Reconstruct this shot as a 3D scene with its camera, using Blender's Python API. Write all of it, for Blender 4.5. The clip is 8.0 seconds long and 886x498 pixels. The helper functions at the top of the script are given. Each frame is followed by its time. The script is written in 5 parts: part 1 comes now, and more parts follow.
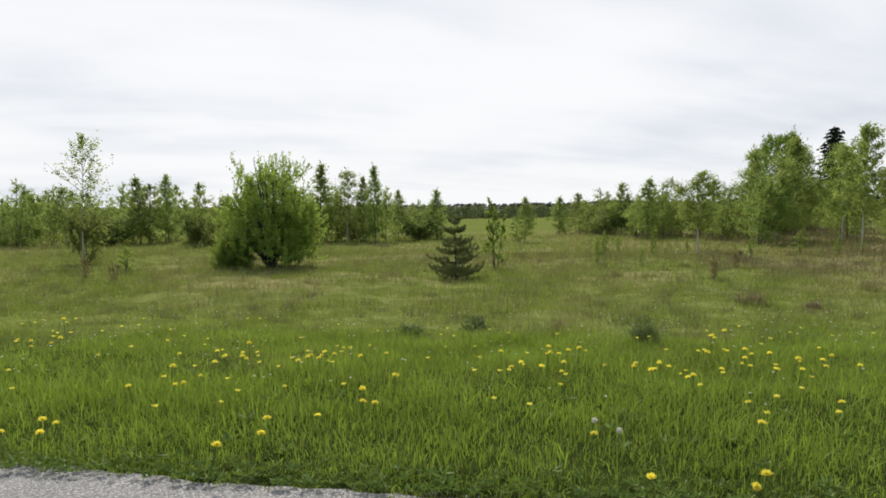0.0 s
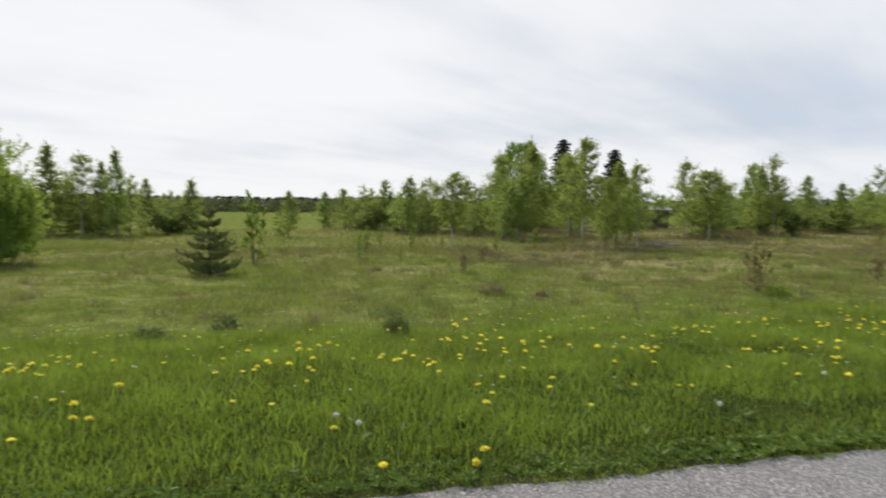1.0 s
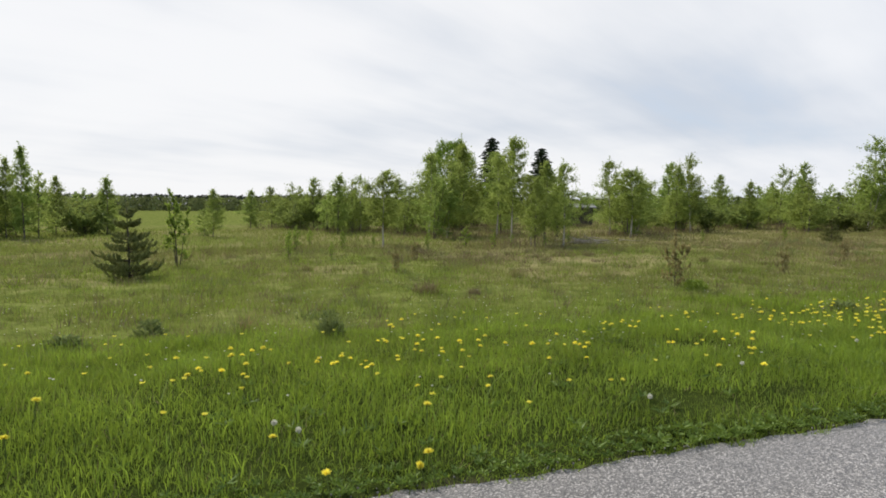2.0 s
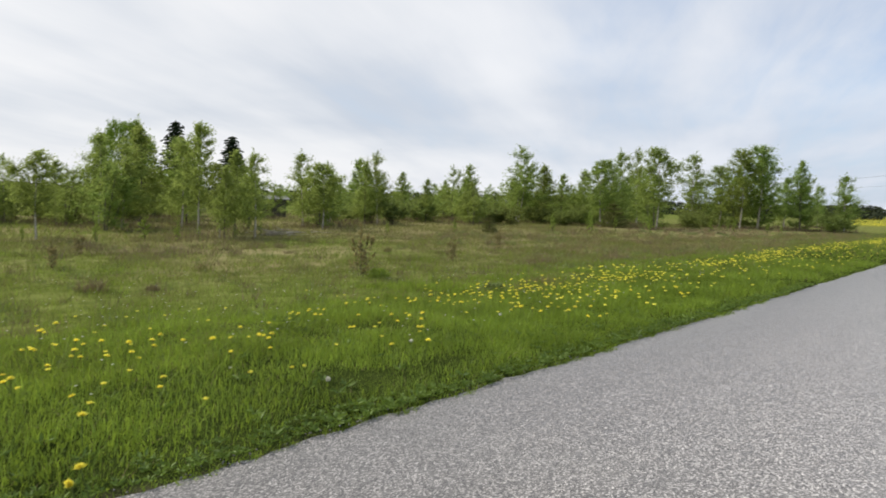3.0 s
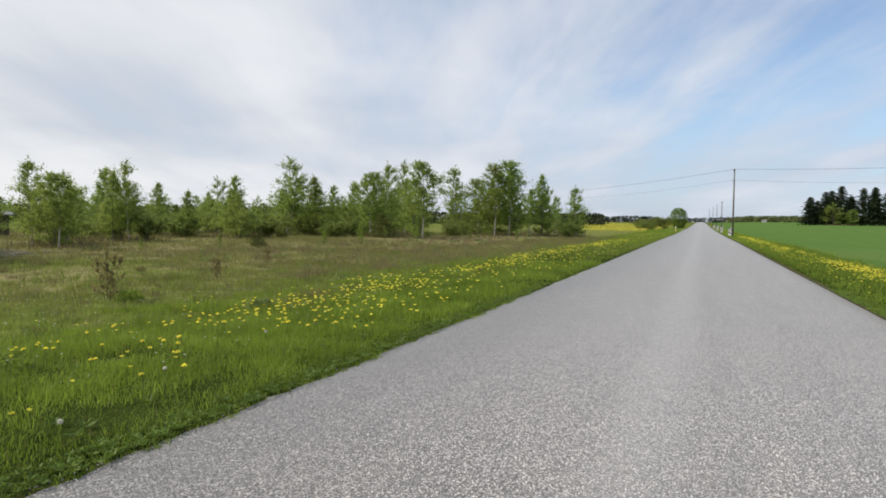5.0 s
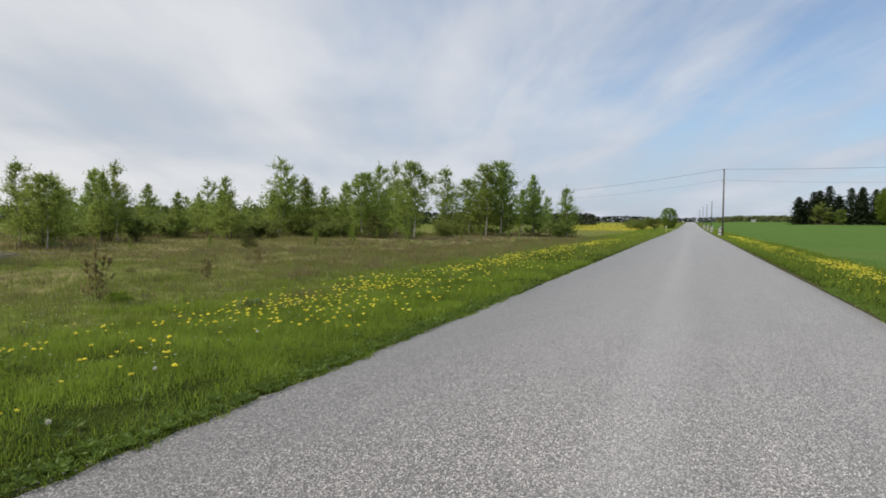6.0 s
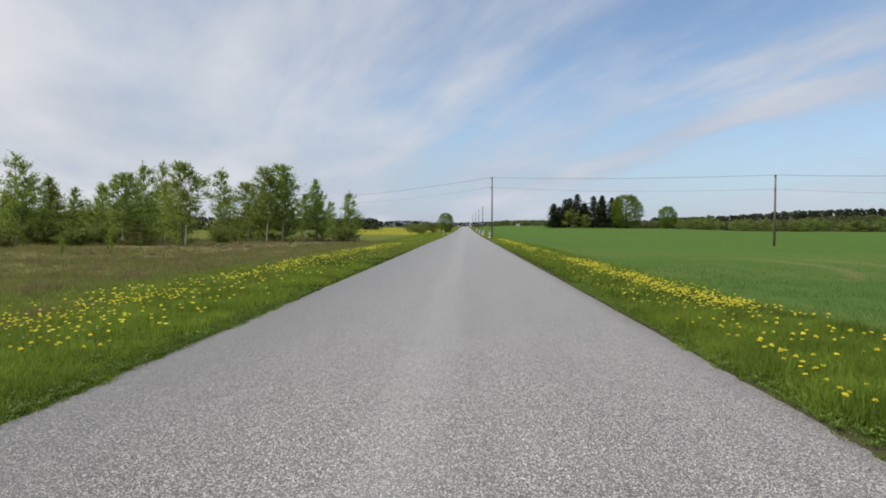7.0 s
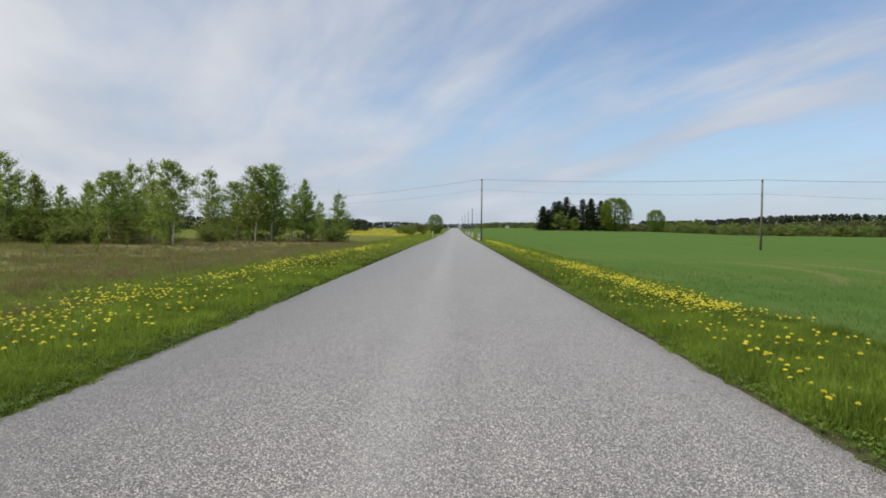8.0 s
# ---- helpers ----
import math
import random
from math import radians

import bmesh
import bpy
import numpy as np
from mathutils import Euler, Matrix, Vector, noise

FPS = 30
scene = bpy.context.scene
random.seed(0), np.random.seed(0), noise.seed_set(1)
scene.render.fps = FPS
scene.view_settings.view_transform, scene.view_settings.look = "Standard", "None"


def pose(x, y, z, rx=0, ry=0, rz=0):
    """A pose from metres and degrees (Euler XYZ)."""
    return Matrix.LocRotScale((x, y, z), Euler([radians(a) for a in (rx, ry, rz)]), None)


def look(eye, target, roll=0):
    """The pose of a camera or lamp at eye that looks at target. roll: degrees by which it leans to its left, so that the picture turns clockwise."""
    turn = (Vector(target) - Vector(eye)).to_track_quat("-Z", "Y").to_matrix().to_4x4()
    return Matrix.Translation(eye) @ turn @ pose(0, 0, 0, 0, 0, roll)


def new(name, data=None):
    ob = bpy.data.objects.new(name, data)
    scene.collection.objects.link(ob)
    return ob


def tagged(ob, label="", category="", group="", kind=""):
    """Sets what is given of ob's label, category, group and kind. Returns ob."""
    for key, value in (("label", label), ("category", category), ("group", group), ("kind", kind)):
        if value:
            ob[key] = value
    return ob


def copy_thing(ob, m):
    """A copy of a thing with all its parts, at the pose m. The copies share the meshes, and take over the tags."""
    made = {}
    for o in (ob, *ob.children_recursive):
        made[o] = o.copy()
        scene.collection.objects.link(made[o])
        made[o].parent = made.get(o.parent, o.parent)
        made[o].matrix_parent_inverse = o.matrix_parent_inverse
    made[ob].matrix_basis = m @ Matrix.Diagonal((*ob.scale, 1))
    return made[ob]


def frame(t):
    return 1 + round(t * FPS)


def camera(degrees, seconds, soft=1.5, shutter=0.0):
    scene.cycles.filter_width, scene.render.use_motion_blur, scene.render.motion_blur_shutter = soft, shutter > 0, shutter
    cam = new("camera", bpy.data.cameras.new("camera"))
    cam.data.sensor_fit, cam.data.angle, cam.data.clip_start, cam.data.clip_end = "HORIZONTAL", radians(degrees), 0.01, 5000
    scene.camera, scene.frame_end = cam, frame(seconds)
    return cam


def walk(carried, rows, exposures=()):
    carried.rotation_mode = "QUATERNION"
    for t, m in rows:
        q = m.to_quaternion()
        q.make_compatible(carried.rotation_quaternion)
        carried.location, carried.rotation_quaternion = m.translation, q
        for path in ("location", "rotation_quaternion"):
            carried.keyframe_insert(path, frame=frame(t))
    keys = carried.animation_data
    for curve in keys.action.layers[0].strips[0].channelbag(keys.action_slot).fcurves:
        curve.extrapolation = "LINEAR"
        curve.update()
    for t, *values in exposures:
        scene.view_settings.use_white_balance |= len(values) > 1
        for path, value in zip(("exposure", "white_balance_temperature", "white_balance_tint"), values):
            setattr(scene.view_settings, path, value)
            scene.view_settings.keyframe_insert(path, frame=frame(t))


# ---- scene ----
cam = camera(70.6, 8.0, soft=1.75, shutter=0.15)
PATH = [
    (0, (-0.368, 0.27, 1.589), (-0.642, 2.248, 1.479), -0.7),
    (0.5, (-0.359, 0.305, 1.58), (-0.619, 2.285, 1.47), -0.7),
    (0.7, (-0.312, 0.322, 1.569), (-0.416, 2.317, 1.474), -0.49),
    (0.8, (-0.289, 0.33, 1.563), (-0.218, 2.326, 1.458), -0.32),
    (0.9, (-0.225, 0.325, 1.575), (0.055, 2.302, 1.466), 0.3),
    (1, (-0.193, 0.322, 1.582), (0.265, 2.265, 1.456), 0.6),
    (1.2, (-0.21, 0.314, 1.58), (0.439, 2.2, 1.442), -0.05),
    (2.3, (-0.254, 0.350, 1.619), (0.426, 2.226, 1.490), 0.55),
    (2.5, (-0.243, 0.325, 1.612), (0.517, 2.171, 1.485), 0.4),
    (2.7, (-0.223, 0.334, 1.608), (0.82, 2.036, 1.49), 0.8),
    (2.8, (-0.206, 0.291, 1.604), (0.996, 1.885, 1.483), 1.35),
    (2.9, (-0.192, 0.259, 1.599), (1.151, 1.735, 1.463), 1.5),
    (3, (-0.179, 0.227, 1.597), (1.283, 1.585, 1.458), 1.6),
    (3.5, (-0.162, 0.222, 1.624), (1.374, 1.499, 1.52), 1),
    (4, (-0.157, 0.234, 1.616), (1.381, 1.508, 1.513), 0.7),
    (4.3, (-0.176, 0.127, 1.648), (1.442, 1.297, 1.531), 0.94),
    (4.4, (-0.182, 0.091, 1.658), (1.51, 1.152, 1.551), 0.9),
    (4.5, (-0.17, 0.095, 1.66), (1.596, 1.029, 1.561), 1),
    (4.7, (-0.184, 0.082, 1.651), (1.656, 0.86, 1.56), 0.8),
    (6, (-0.17, 0.1, 1.605), (1.688, 0.835, 1.518), 0.52),
    (6.3, (-0.12, 0.065, 1.605), (1.828, 0.518, 1.552), 0.78),
    (6.5, (-0.05, 0.025, 1.595), (1.939, 0.235, 1.548), 0.64),
    (7, (0.115, -0.022, 1.577), (2.113, 0.05, 1.51), 0.2),
    (7.5, (0.114, -0.015, 1.58), (2.112, 0.064, 1.514), 0.4),
    (8, (0.112, -0.025, 1.579), (2.111, 0.013, 1.517), 0.7),
]
EXPOSURE = [(0, -0.02), (1.0, -0.06), (2.5, -0.05), (3.2, -0.07), (4.0, -0.05), (4.5, -0.07), (5.8, -0.29), (6.5, -0.33), (8, -0.34)]
walk(cam, [(t, look(eye, target, roll)) for t, eye, target, roll in PATH], EXPOSURE)

# ---- light and sky ----
SUN_AZ, SUN_EL = -22.0, 50.0          # degrees clockwise from +y, and above the horizon
sun_dir = Vector((math.sin(radians(SUN_AZ)) * math.cos(radians(SUN_EL)),
                  math.cos(radians(SUN_AZ)) * math.cos(radians(SUN_EL)), math.sin(radians(SUN_EL))))
lamp = bpy.data.lights.new("sun", "SUN")
lamp.energy, lamp.angle, lamp.color = 4.0, radians(3.0), (1.0, 0.95, 0.86)
sun = new("sun", lamp)
sun.matrix_world = look(sun_dir * 50, (0, 0, 0))


class Nodes:
    """Short hand for shader nodes."""

    def __init__(self, tree):
        self.tree = tree
        tree.nodes.clear()

    def add(self, kind, ins=None):
        n = self.tree.nodes.new(kind)
        for k, v in (ins or {}).items():
            self.put(n.inputs[k], v)
        return n

    def put(self, socket, v):
        if isinstance(v, bpy.types.NodeSocket):
            self.tree.links.new(v, socket)
        else:
            socket.default_value = v

    def math(self, op, a, b=0.0, clamp=False):
        n = self.add("ShaderNodeMath", {0: a, 1: b})
        n.operation, n.use_clamp = op, clamp
        return n.outputs[0]

    def span(self, v, a, b, c=0.0, d=1.0, smooth=True):
        n = self.add("ShaderNodeMapRange", {"Value": v, "From Min": a, "From Max": b, "To Min": c, "To Max": d})
        n.interpolation_type = "SMOOTHSTEP" if smooth else "LINEAR"
        return n.outputs[0]

    def mix(self, f, a, b, blend="MIX"):
        n = self.add("ShaderNodeMix")
        n.data_type, n.blend_type = "RGBA", blend
        self.put(n.inputs[0], f), self.put(n.inputs[6], a), self.put(n.inputs[7], b)
        return n.outputs[2]

    def noise(self, vec, scale, detail=3.0, rough=0.55, distort=0.0):
        return self.add("ShaderNodeTexNoise", {"Vector": vec, "Scale": scale, "Detail": detail, "Roughness": rough,
                                               "Distortion": distort}).outputs[0]

    def ramp(self, f, *stops):
        n = self.add("ShaderNodeValToRGB", {0: f})
        e = n.color_ramp.elements
        while len(e) < len(stops):
            e.new(0.5)
        for el, (p, c) in zip(e, stops):
            el.position, el.color = p, (*c, 1)
        return n.outputs[0]


def make_world():
    world = bpy.data.worlds.new("sky")
    scene.world = world
    world.use_nodes = True
    n = Nodes(world.node_tree)
    sky = n.add("ShaderNodeTexSky")
    sky.sky_type, sky.sun_disc, sky.sun_elevation, sky.sun_rotation = "NISHITA", False, radians(SUN_EL), radians(SUN_AZ % 360)
    sky.air_density, sky.dust_density, sky.ozone_density = 1.0, 0.6, 1.6
    d = n.add("ShaderNodeTexCoord").outputs["Generated"]
    xyz = n.add("ShaderNodeSeparateXYZ", {0: d})
    x, y, z = xyz.outputs
    up = n.math("ADD", n.math("MAXIMUM", z, 0.0), 0.16)
    flat = n.add("ShaderNodeCombineXYZ", {0: n.math("DIVIDE", x, up), 1: n.math("DIVIDE", y, up), 2: 0.0}).outputs[0]
    swing = n.add("ShaderNodeMapping", {"Vector": flat, "Rotation": (0, 0, radians(24)), "Scale": (2.3, 0.7, 1.0)})
    swing.vector_type = "TEXTURE"
    turned = swing.outputs[0]
    wisps = n.noise(turned, 0.8, 6.0, 0.48, 0.15)
    fine = n.noise(turned, 2.6, 8.0, 0.6, 0.4)
    banks = n.noise(flat, 0.55, 4.0, 0.5, 0.2)
    toward = n.math("ADD", n.math("MULTIPLY", x, -0.42), n.math("MULTIPLY", y, 0.9))
    calm = n.span(toward, -0.45, 0.15, 1.0, 0.5)
    cover = n.math("ADD", n.math("MULTIPLY", toward, 0.92), 0.83)
    cover = n.math("ADD", cover, n.math("MULTIPLY", n.math("MULTIPLY", n.math("SUBTRACT", wisps, 0.5), 3.1), calm))
    cover = n.math("ADD", cover, n.math("MULTIPLY", n.math("MULTIPLY", n.math("SUBTRACT", banks, 0.5), 1.2), calm))
    cover = n.math("ADD", cover, n.math("MULTIPLY", n.math("MULTIPLY", n.math("SUBTRACT", fine, 0.5), 1.2), calm))
    bank = n.math("MULTIPLY", n.math("MULTIPLY", n.span(z, 0.09, 0.17), n.span(z, 0.20, 0.34, 1.0, 0.0)), n.span(toward, -0.78, -0.52, 1.0, 0.0))
    cover = n.math("ADD", cover, n.math("MULTIPLY", bank, n.span(fine, 0.35, 0.6, 0.12, 0.5)))
    cover = n.span(cover, -0.15, 1.05, 0.05, 0.97)
    shade = n.math("ADD", n.math("MULTIPLY", banks, 0.5), n.math("ADD", n.math("MULTIPLY", wisps, 0.42), n.math("MULTIPLY", fine, 0.08)))
    bright = n.span(n.math("ADD", shade, n.math("MULTIPLY", toward, 0.09)), 0.36, 0.62)
    near_sun = n.span(toward, -0.7, 0.7)
    low = n.mix(near_sun, (0.56, 0.63, 0.765, 1), (0.63, 0.685, 0.77, 1))
    high = n.mix(near_sun, (0.80, 0.855, 0.955, 1), (0.97, 0.97, 0.98, 1))
    cloud = n.mix(bright, low, high)
    blue = n.mix(1.0, sky.outputs[0], (0.166, 0.173, 0.180, 1), "MULTIPLY")
    haze = n.span(z, 0.0, 0.22, 0.6, 0.0)
    blue = n.mix(haze, blue, (0.44, 0.58, 0.85, 1))
    colour = n.mix(cover, blue, cloud)
    out = n.add("ShaderNodeOutputWorld")
    back = n.add("ShaderNodeBackground", {"Color": colour, "Strength": 1.0})
    n.tree.links.new(back.outputs[0], out.inputs[0])


make_world()

# ---- materials ----


def material(name, build, rough=0.8, gloss=0.3, sheen=0.0):
    """A material whose build(n) gives the base colour and, optionally, a bump height and its depth."""
    m = bpy.data.materials.new(name)
    m.use_nodes = True
    n = Nodes(m.node_tree)
    made = build(n)
    colour, height, depth = made if isinstance(made, tuple) else (made, None, 0)
    bsdf = n.add("ShaderNodeBsdfPrincipled", {"Base Color": colour, "Roughness": rough, "Specular IOR Level": gloss,
                                              "Sheen Weight": sheen, "Sheen Roughness": 0.4, "Sheen Tint": (1.0, 0.945, 0.88, 1)})
    if height is not None:
        bump = n.add("ShaderNodeBump", {"Height": height, "Distance": depth, "Strength": 1.0})
        n.put(bsdf.inputs["Normal"], bump.outputs[0])
    out = n.add("ShaderNodeOutputMaterial")
    n.tree.links.new(bsdf.outputs[0], out.inputs[0])
    return m


def leafy(name, dark, light, through_share=0.35, patch=0.5, rough=0.5, hue=0.0, gloss=0.04, third=None, single=0.55):
    """Leaves or blades: colour by island, by object and by patches in the world; light shines through."""
    m = bpy.data.materials.new(name)
    m.use_nodes = True
    n = Nodes(m.node_tree)
    pos = n.add("ShaderNodeNewGeometry")
    own = pos.outputs["Random Per Island"]
    field = n.noise(pos.outputs["Position"], patch, 3.0)
    each = n.add("ShaderNodeObjectInfo").outputs["Random"]
    f = n.math("ADD", n.math("MULTIPLY", own, single), n.math("MULTIPLY", n.span(field, 0.3, 0.7, smooth=False), 1 - single))
    colour = n.mix(f, (*dark, 1), (*light, 1))
    if third:                                 # withered patches in the field
        wide, near = n.noise(pos.outputs["Position"], 0.16, 4.0, 0.6), n.noise(pos.outputs["Position"], 0.9, 3.0)
        east = n.span(n.add("ShaderNodeSeparateXYZ", {0: pos.outputs["Position"]}).outputs[0], -4.0, 34.0, 0.01, 0.12)
        share = n.math("ADD", n.math("MULTIPLY", wide, 0.65), n.math("MULTIPLY", near, 0.35))
        share = n.span(n.math("ADD", share, east), 0.45, 0.62, 0.0, 0.85)
        colour = n.mix(n.math("MULTIPLY", share, n.span(own, 0.0, 1.0, 0.5, 1.0, False)), colour, (*third, 1))
    hsv = n.add("ShaderNodeHueSaturation", {"Hue": n.span(each, 0, 1, 0.5 - hue, 0.5 + hue, False), "Saturation": 1.0,
                                            "Value": n.span(each, 0, 1, 0.85, 1.15, False), "Color": colour}).outputs[0]
    a = n.add("ShaderNodeBsdfPrincipled", {"Base Color": hsv, "Roughness": rough, "Specular IOR Level": gloss})
    b = n.add("ShaderNodeBsdfTranslucent", {"Color": n.mix(0.5, hsv, (light[0] * 1.3, light[1] * 1.25, light[2], 1))})
    s = n.add("ShaderNodeMixShader", {0: through_share, 1: a.outputs[0], 2: b.outputs[0]})
    out = n.add("ShaderNodeOutputMaterial")
    n.tree.links.new(s.outputs[0], out.inputs[0])
    return m


def position(n):
    return n.add("ShaderNodeNewGeometry").outputs["Position"]


def asphalt_look(n):
    p = position(n)
    xyz = n.add("ShaderNodeSeparateXYZ", {0: p}).outputs
    chips = n.add("ShaderNodeTexVoronoi", {"Vector": p, "Scale": 105.0})
    stone = n.add("ShaderNodeSeparateColor", {0: chips.outputs["Color"]}).outputs[0]
    base = n.ramp(stone, (0.0, (0.016, 0.0145, 0.013)), (0.35, (0.108, 0.100, 0.091)), (0.70, (0.285, 0.265, 0.243)), (1.0, (0.84, 0.79, 0.735)))
    gap = n.span(chips.outputs["Distance"], 0.45, 0.85)
    base = n.mix(n.math("MULTIPLY", gap, 0.9), base, (0.035, 0.034, 0.034, 1))
    stretched = n.add("ShaderNodeMapping", {"Vector": p, "Scale": (0.12, 1.0, 1.0)}).outputs[0]
    tracks = n.noise(stretched, 1.4, 4.0)
    base = n.mix(1.0, base, n.ramp(tracks, (0.3, (0.91, 0.91, 0.915)), (0.7, (1.07, 1.06, 1.05))), "MULTIPLY")
    blot = n.noise(p, 0.7, 5.0, 0.65)
    base = n.mix(1.0, base, n.ramp(blot, (0.3, (0.94, 0.94, 0.945)), (0.7, (1.05, 1.045, 1.04))), "MULTIPLY")
    middle = n.math("MULTIPLY", n.span(n.math("ABSOLUTE", n.math("SUBTRACT", xyz[1], 0.45)), 0.05, 0.55, 1.0, 0.0), 0.17)
    base = n.mix(middle, base, (0.46, 0.445, 0.43, 1))
    rim = n.math("MAXIMUM", n.span(xyz[1], 0.9, 3.5, 0.0, 1.0), n.span(xyz[1], -3.05, -2.45, 1.0, 0.0))
    base = n.mix(n.math("MULTIPLY", rim, n.span(tracks, 0.25, 0.6, 0.4, 0.75)), base, n.mix(1.0, base, (0.44, 0.435, 0.435, 1), "MULTIPLY"))
    lane = n.noise(stretched, 3.0, 3.0)
    damp = n.math("MULTIPLY", n.span(n.math("ABSOLUTE", n.math("SUBTRACT", xyz[1], -0.2)), 0.02, 0.2, 1.0, 0.0), n.span(lane, 0.35, 0.65, 0.03, 0.22))
    base = n.mix(damp, base, (0.12, 0.115, 0.115, 1))
    return base, n.math("SUBTRACT", n.math("MULTIPLY", stone, 0.4), chips.outputs["Distance"]), 0.0025


def ground_look(n):
    p = position(n)
    xyz = n.add("ShaderNodeSeparateXYZ", {0: p}).outputs
    fine = n.noise(p, 9.0, 5.0, 0.7)
    small = n.noise(p, 1.6, 5.0, 0.62)
    wide = n.noise(p, 0.13, 4.0, 0.55)
    f = n.math("ADD", n.math("MULTIPLY", fine, 0.5), n.math("MULTIPLY", small, 0.5))
    meadow = n.ramp(f, (0.32, (0.046, 0.060, 0.014)), (0.5, (0.122, 0.148, 0.035)), (0.68, (0.21, 0.24, 0.064)))
    dry = n.ramp(f, (0.3, (0.105, 0.090, 0.046)), (0.5, (0.225, 0.188, 0.098)), (0.7, (0.34, 0.285, 0.155)))
    # shade between the verge blades, put into the ground colour as near-black green
    verge_shade = n.ramp(f, (0.35, (0.014, 0.022, 0.005)), (0.7, (0.050, 0.066, 0.016)))
    meadow = n.mix(n.math("MULTIPLY", n.span(xyz[1], 6.0, 11.0, 1.0, 0.0), n.span(xyz[0], 30.0, 70.0, 1.0, 0.1)), meadow, verge_shade)
    away = n.math("MULTIPLY", n.span(xyz[1], 9.0, 20.0, 0.0, 1.0), n.span(xyz[1], 60.0, 80.0, 1.0, 0.15))
    away = n.math("MULTIPLY", away, n.span(xyz[0], 75.0, 110.0, 1.0, 0.3))
    east = n.span(xyz[0], -4.0, 34.0, 0.01, 0.12)
    old = n.math("ADD", n.math("MULTIPLY", wide, 0.7), n.math("MULTIPLY", small, 0.3))
    old = n.math("MULTIPLY", n.span(n.math("ADD", old, east), 0.44, 0.64, 0.0, 0.8), away)
    land = n.mix(old, meadow, dry)
    soil = n.ramp(f, (0.3, (0.035, 0.032, 0.018)), (0.7, (0.10, 0.095, 0.055)))
    edge = n.span(n.math("ADD", xyz[1], n.math("MULTIPLY", small, 0.3)), 3.80, 3.92, 1.0, 0.0)
    land = n.mix(n.math("MULTIPLY", edge, n.span(xyz[1], -3.16, -3.0, 0.0, 1.0)), land, soil)
    rows = n.noise(n.add("ShaderNodeMapping", {"Vector": p, "Scale": (0.05, 1.2, 1.0), "Rotation": (0, 0, radians(4))}).outputs[0], 1.0, 3.0)
    g = n.math("ADD", n.math("MULTIPLY", f, 0.6), n.math("MULTIPLY", rows, 0.4))
    crop = n.ramp(g, (0.3, (0.066, 0.124, 0.030)), (0.7, (0.108, 0.180, 0.048)))
    worn = n.math("MULTIPLY", n.span(n.noise(p, 0.06, 4.0, 0.6, 0.6), 0.46, 0.60), n.span(xyz[0], 30.0, 60.0, 1.0, 0.25))
    crop = n.mix(n.math("MULTIPLY", worn, 0.3), crop, (0.16, 0.18, 0.065, 1))
    lane = n.math("SUBTRACT", n.math("ADD", xyz[1], n.math("MULTIPLY", small, 0.9)), n.math("MULTIPLY", n.math("POWER", n.math("SUBTRACT", xyz[0], 34.0), 2.0), 0.035))
    ruts = n.math("MAXIMUM", n.span(n.math("ABSOLUTE", n.math("ADD", lane, 17.6)), 0.2, 0.6, 1.0, 0.0), n.span(n.math("ABSOLUTE", n.math("ADD", lane, 21.0)), 0.2, 0.7, 1.0, 0.0))
    ruts = n.math("MULTIPLY", ruts, n.math("MULTIPLY", n.span(xyz[0], 22.0, 26.0), n.span(xyz[0], 36.0, 42.0, 1.0, 0.0)))
    crop = n.mix(n.math("MULTIPLY", ruts, 0.5), crop, (0.21, 0.19, 0.09, 1))
    land = n.mix(n.span(n.math("ADD", xyz[1], n.math("MULTIPLY", small, 0.8)), -6.3, -5.7, 1.0, 0.0), land, crop)
    bloom = n.math("MULTIPLY", n.span(xyz[0], 152.0, 166.0), n.span(n.math("ADD", xyz[1], n.math("MULTIPLY", small, 3.0)), 12.0, 15.0))
    bloom = n.math("MULTIPLY", bloom, n.span(xyz[0], 420.0, 440.0, 1.0, 0.0))
    bloom = n.math("MULTIPLY", bloom, n.span(wide, 0.3, 0.5, 0.55, 1.0))
    bloom = n.math("MULTIPLY", bloom, n.span(n.math("SUBTRACT", xyz[1], n.math("MULTIPLY", xyz[0], 0.16)), 3.0, 6.0, 1.0, 0.0))
    rape = n.ramp(f, (0.3, (0.12, 0.15, 0.03)), (0.6, (0.24, 0.23, 0.04)))
    land = n.mix(bloom, land, rape)
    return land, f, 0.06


def speckle(dark, light, scale=6.0, depth=0.004, stretch=(1, 1, 1)):
    def build(n):
        v = n.add("ShaderNodeMapping", {"Vector": n.add("ShaderNodeTexCoord").outputs["Object"], "Scale": stretch}).outputs[0]
        a, b = n.noise(v, scale, 5.0, 0.65), n.noise(v, scale * 0.13, 3.0)
        f = n.math("ADD", n.math("MULTIPLY", a, 0.65), n.math("MULTIPLY", b, 0.35))
        return n.ramp(f, (0.32, dark), (0.68, light)), a, depth
    return build


def birch_bark_look(n):
    c = n.add("ShaderNodeTexCoord").outputs["Object"]
    v = n.add("ShaderNodeMapping", {"Vector": c, "Scale": (3.0, 3.0, 14.0)}).outputs[0]
    marks = n.span(n.noise(v, 1.0, 3.0, 0.7), 0.56, 0.63)
    high = n.span(n.add("ShaderNodeSeparateXYZ", {0: c}).outputs[2], 0.0, 0.9, 0.65, 0.0)
    base = n.mix(marks, (0.42, 0.38, 0.32, 1), (0.05, 0.042, 0.038, 1))
    rough = n.span(n.noise(c, 5.0, 4.0), 0.4, 0.6)
    return n.mix(n.math("MULTIPLY", high, rough), base, (0.07, 0.055, 0.045, 1)), marks, -0.004


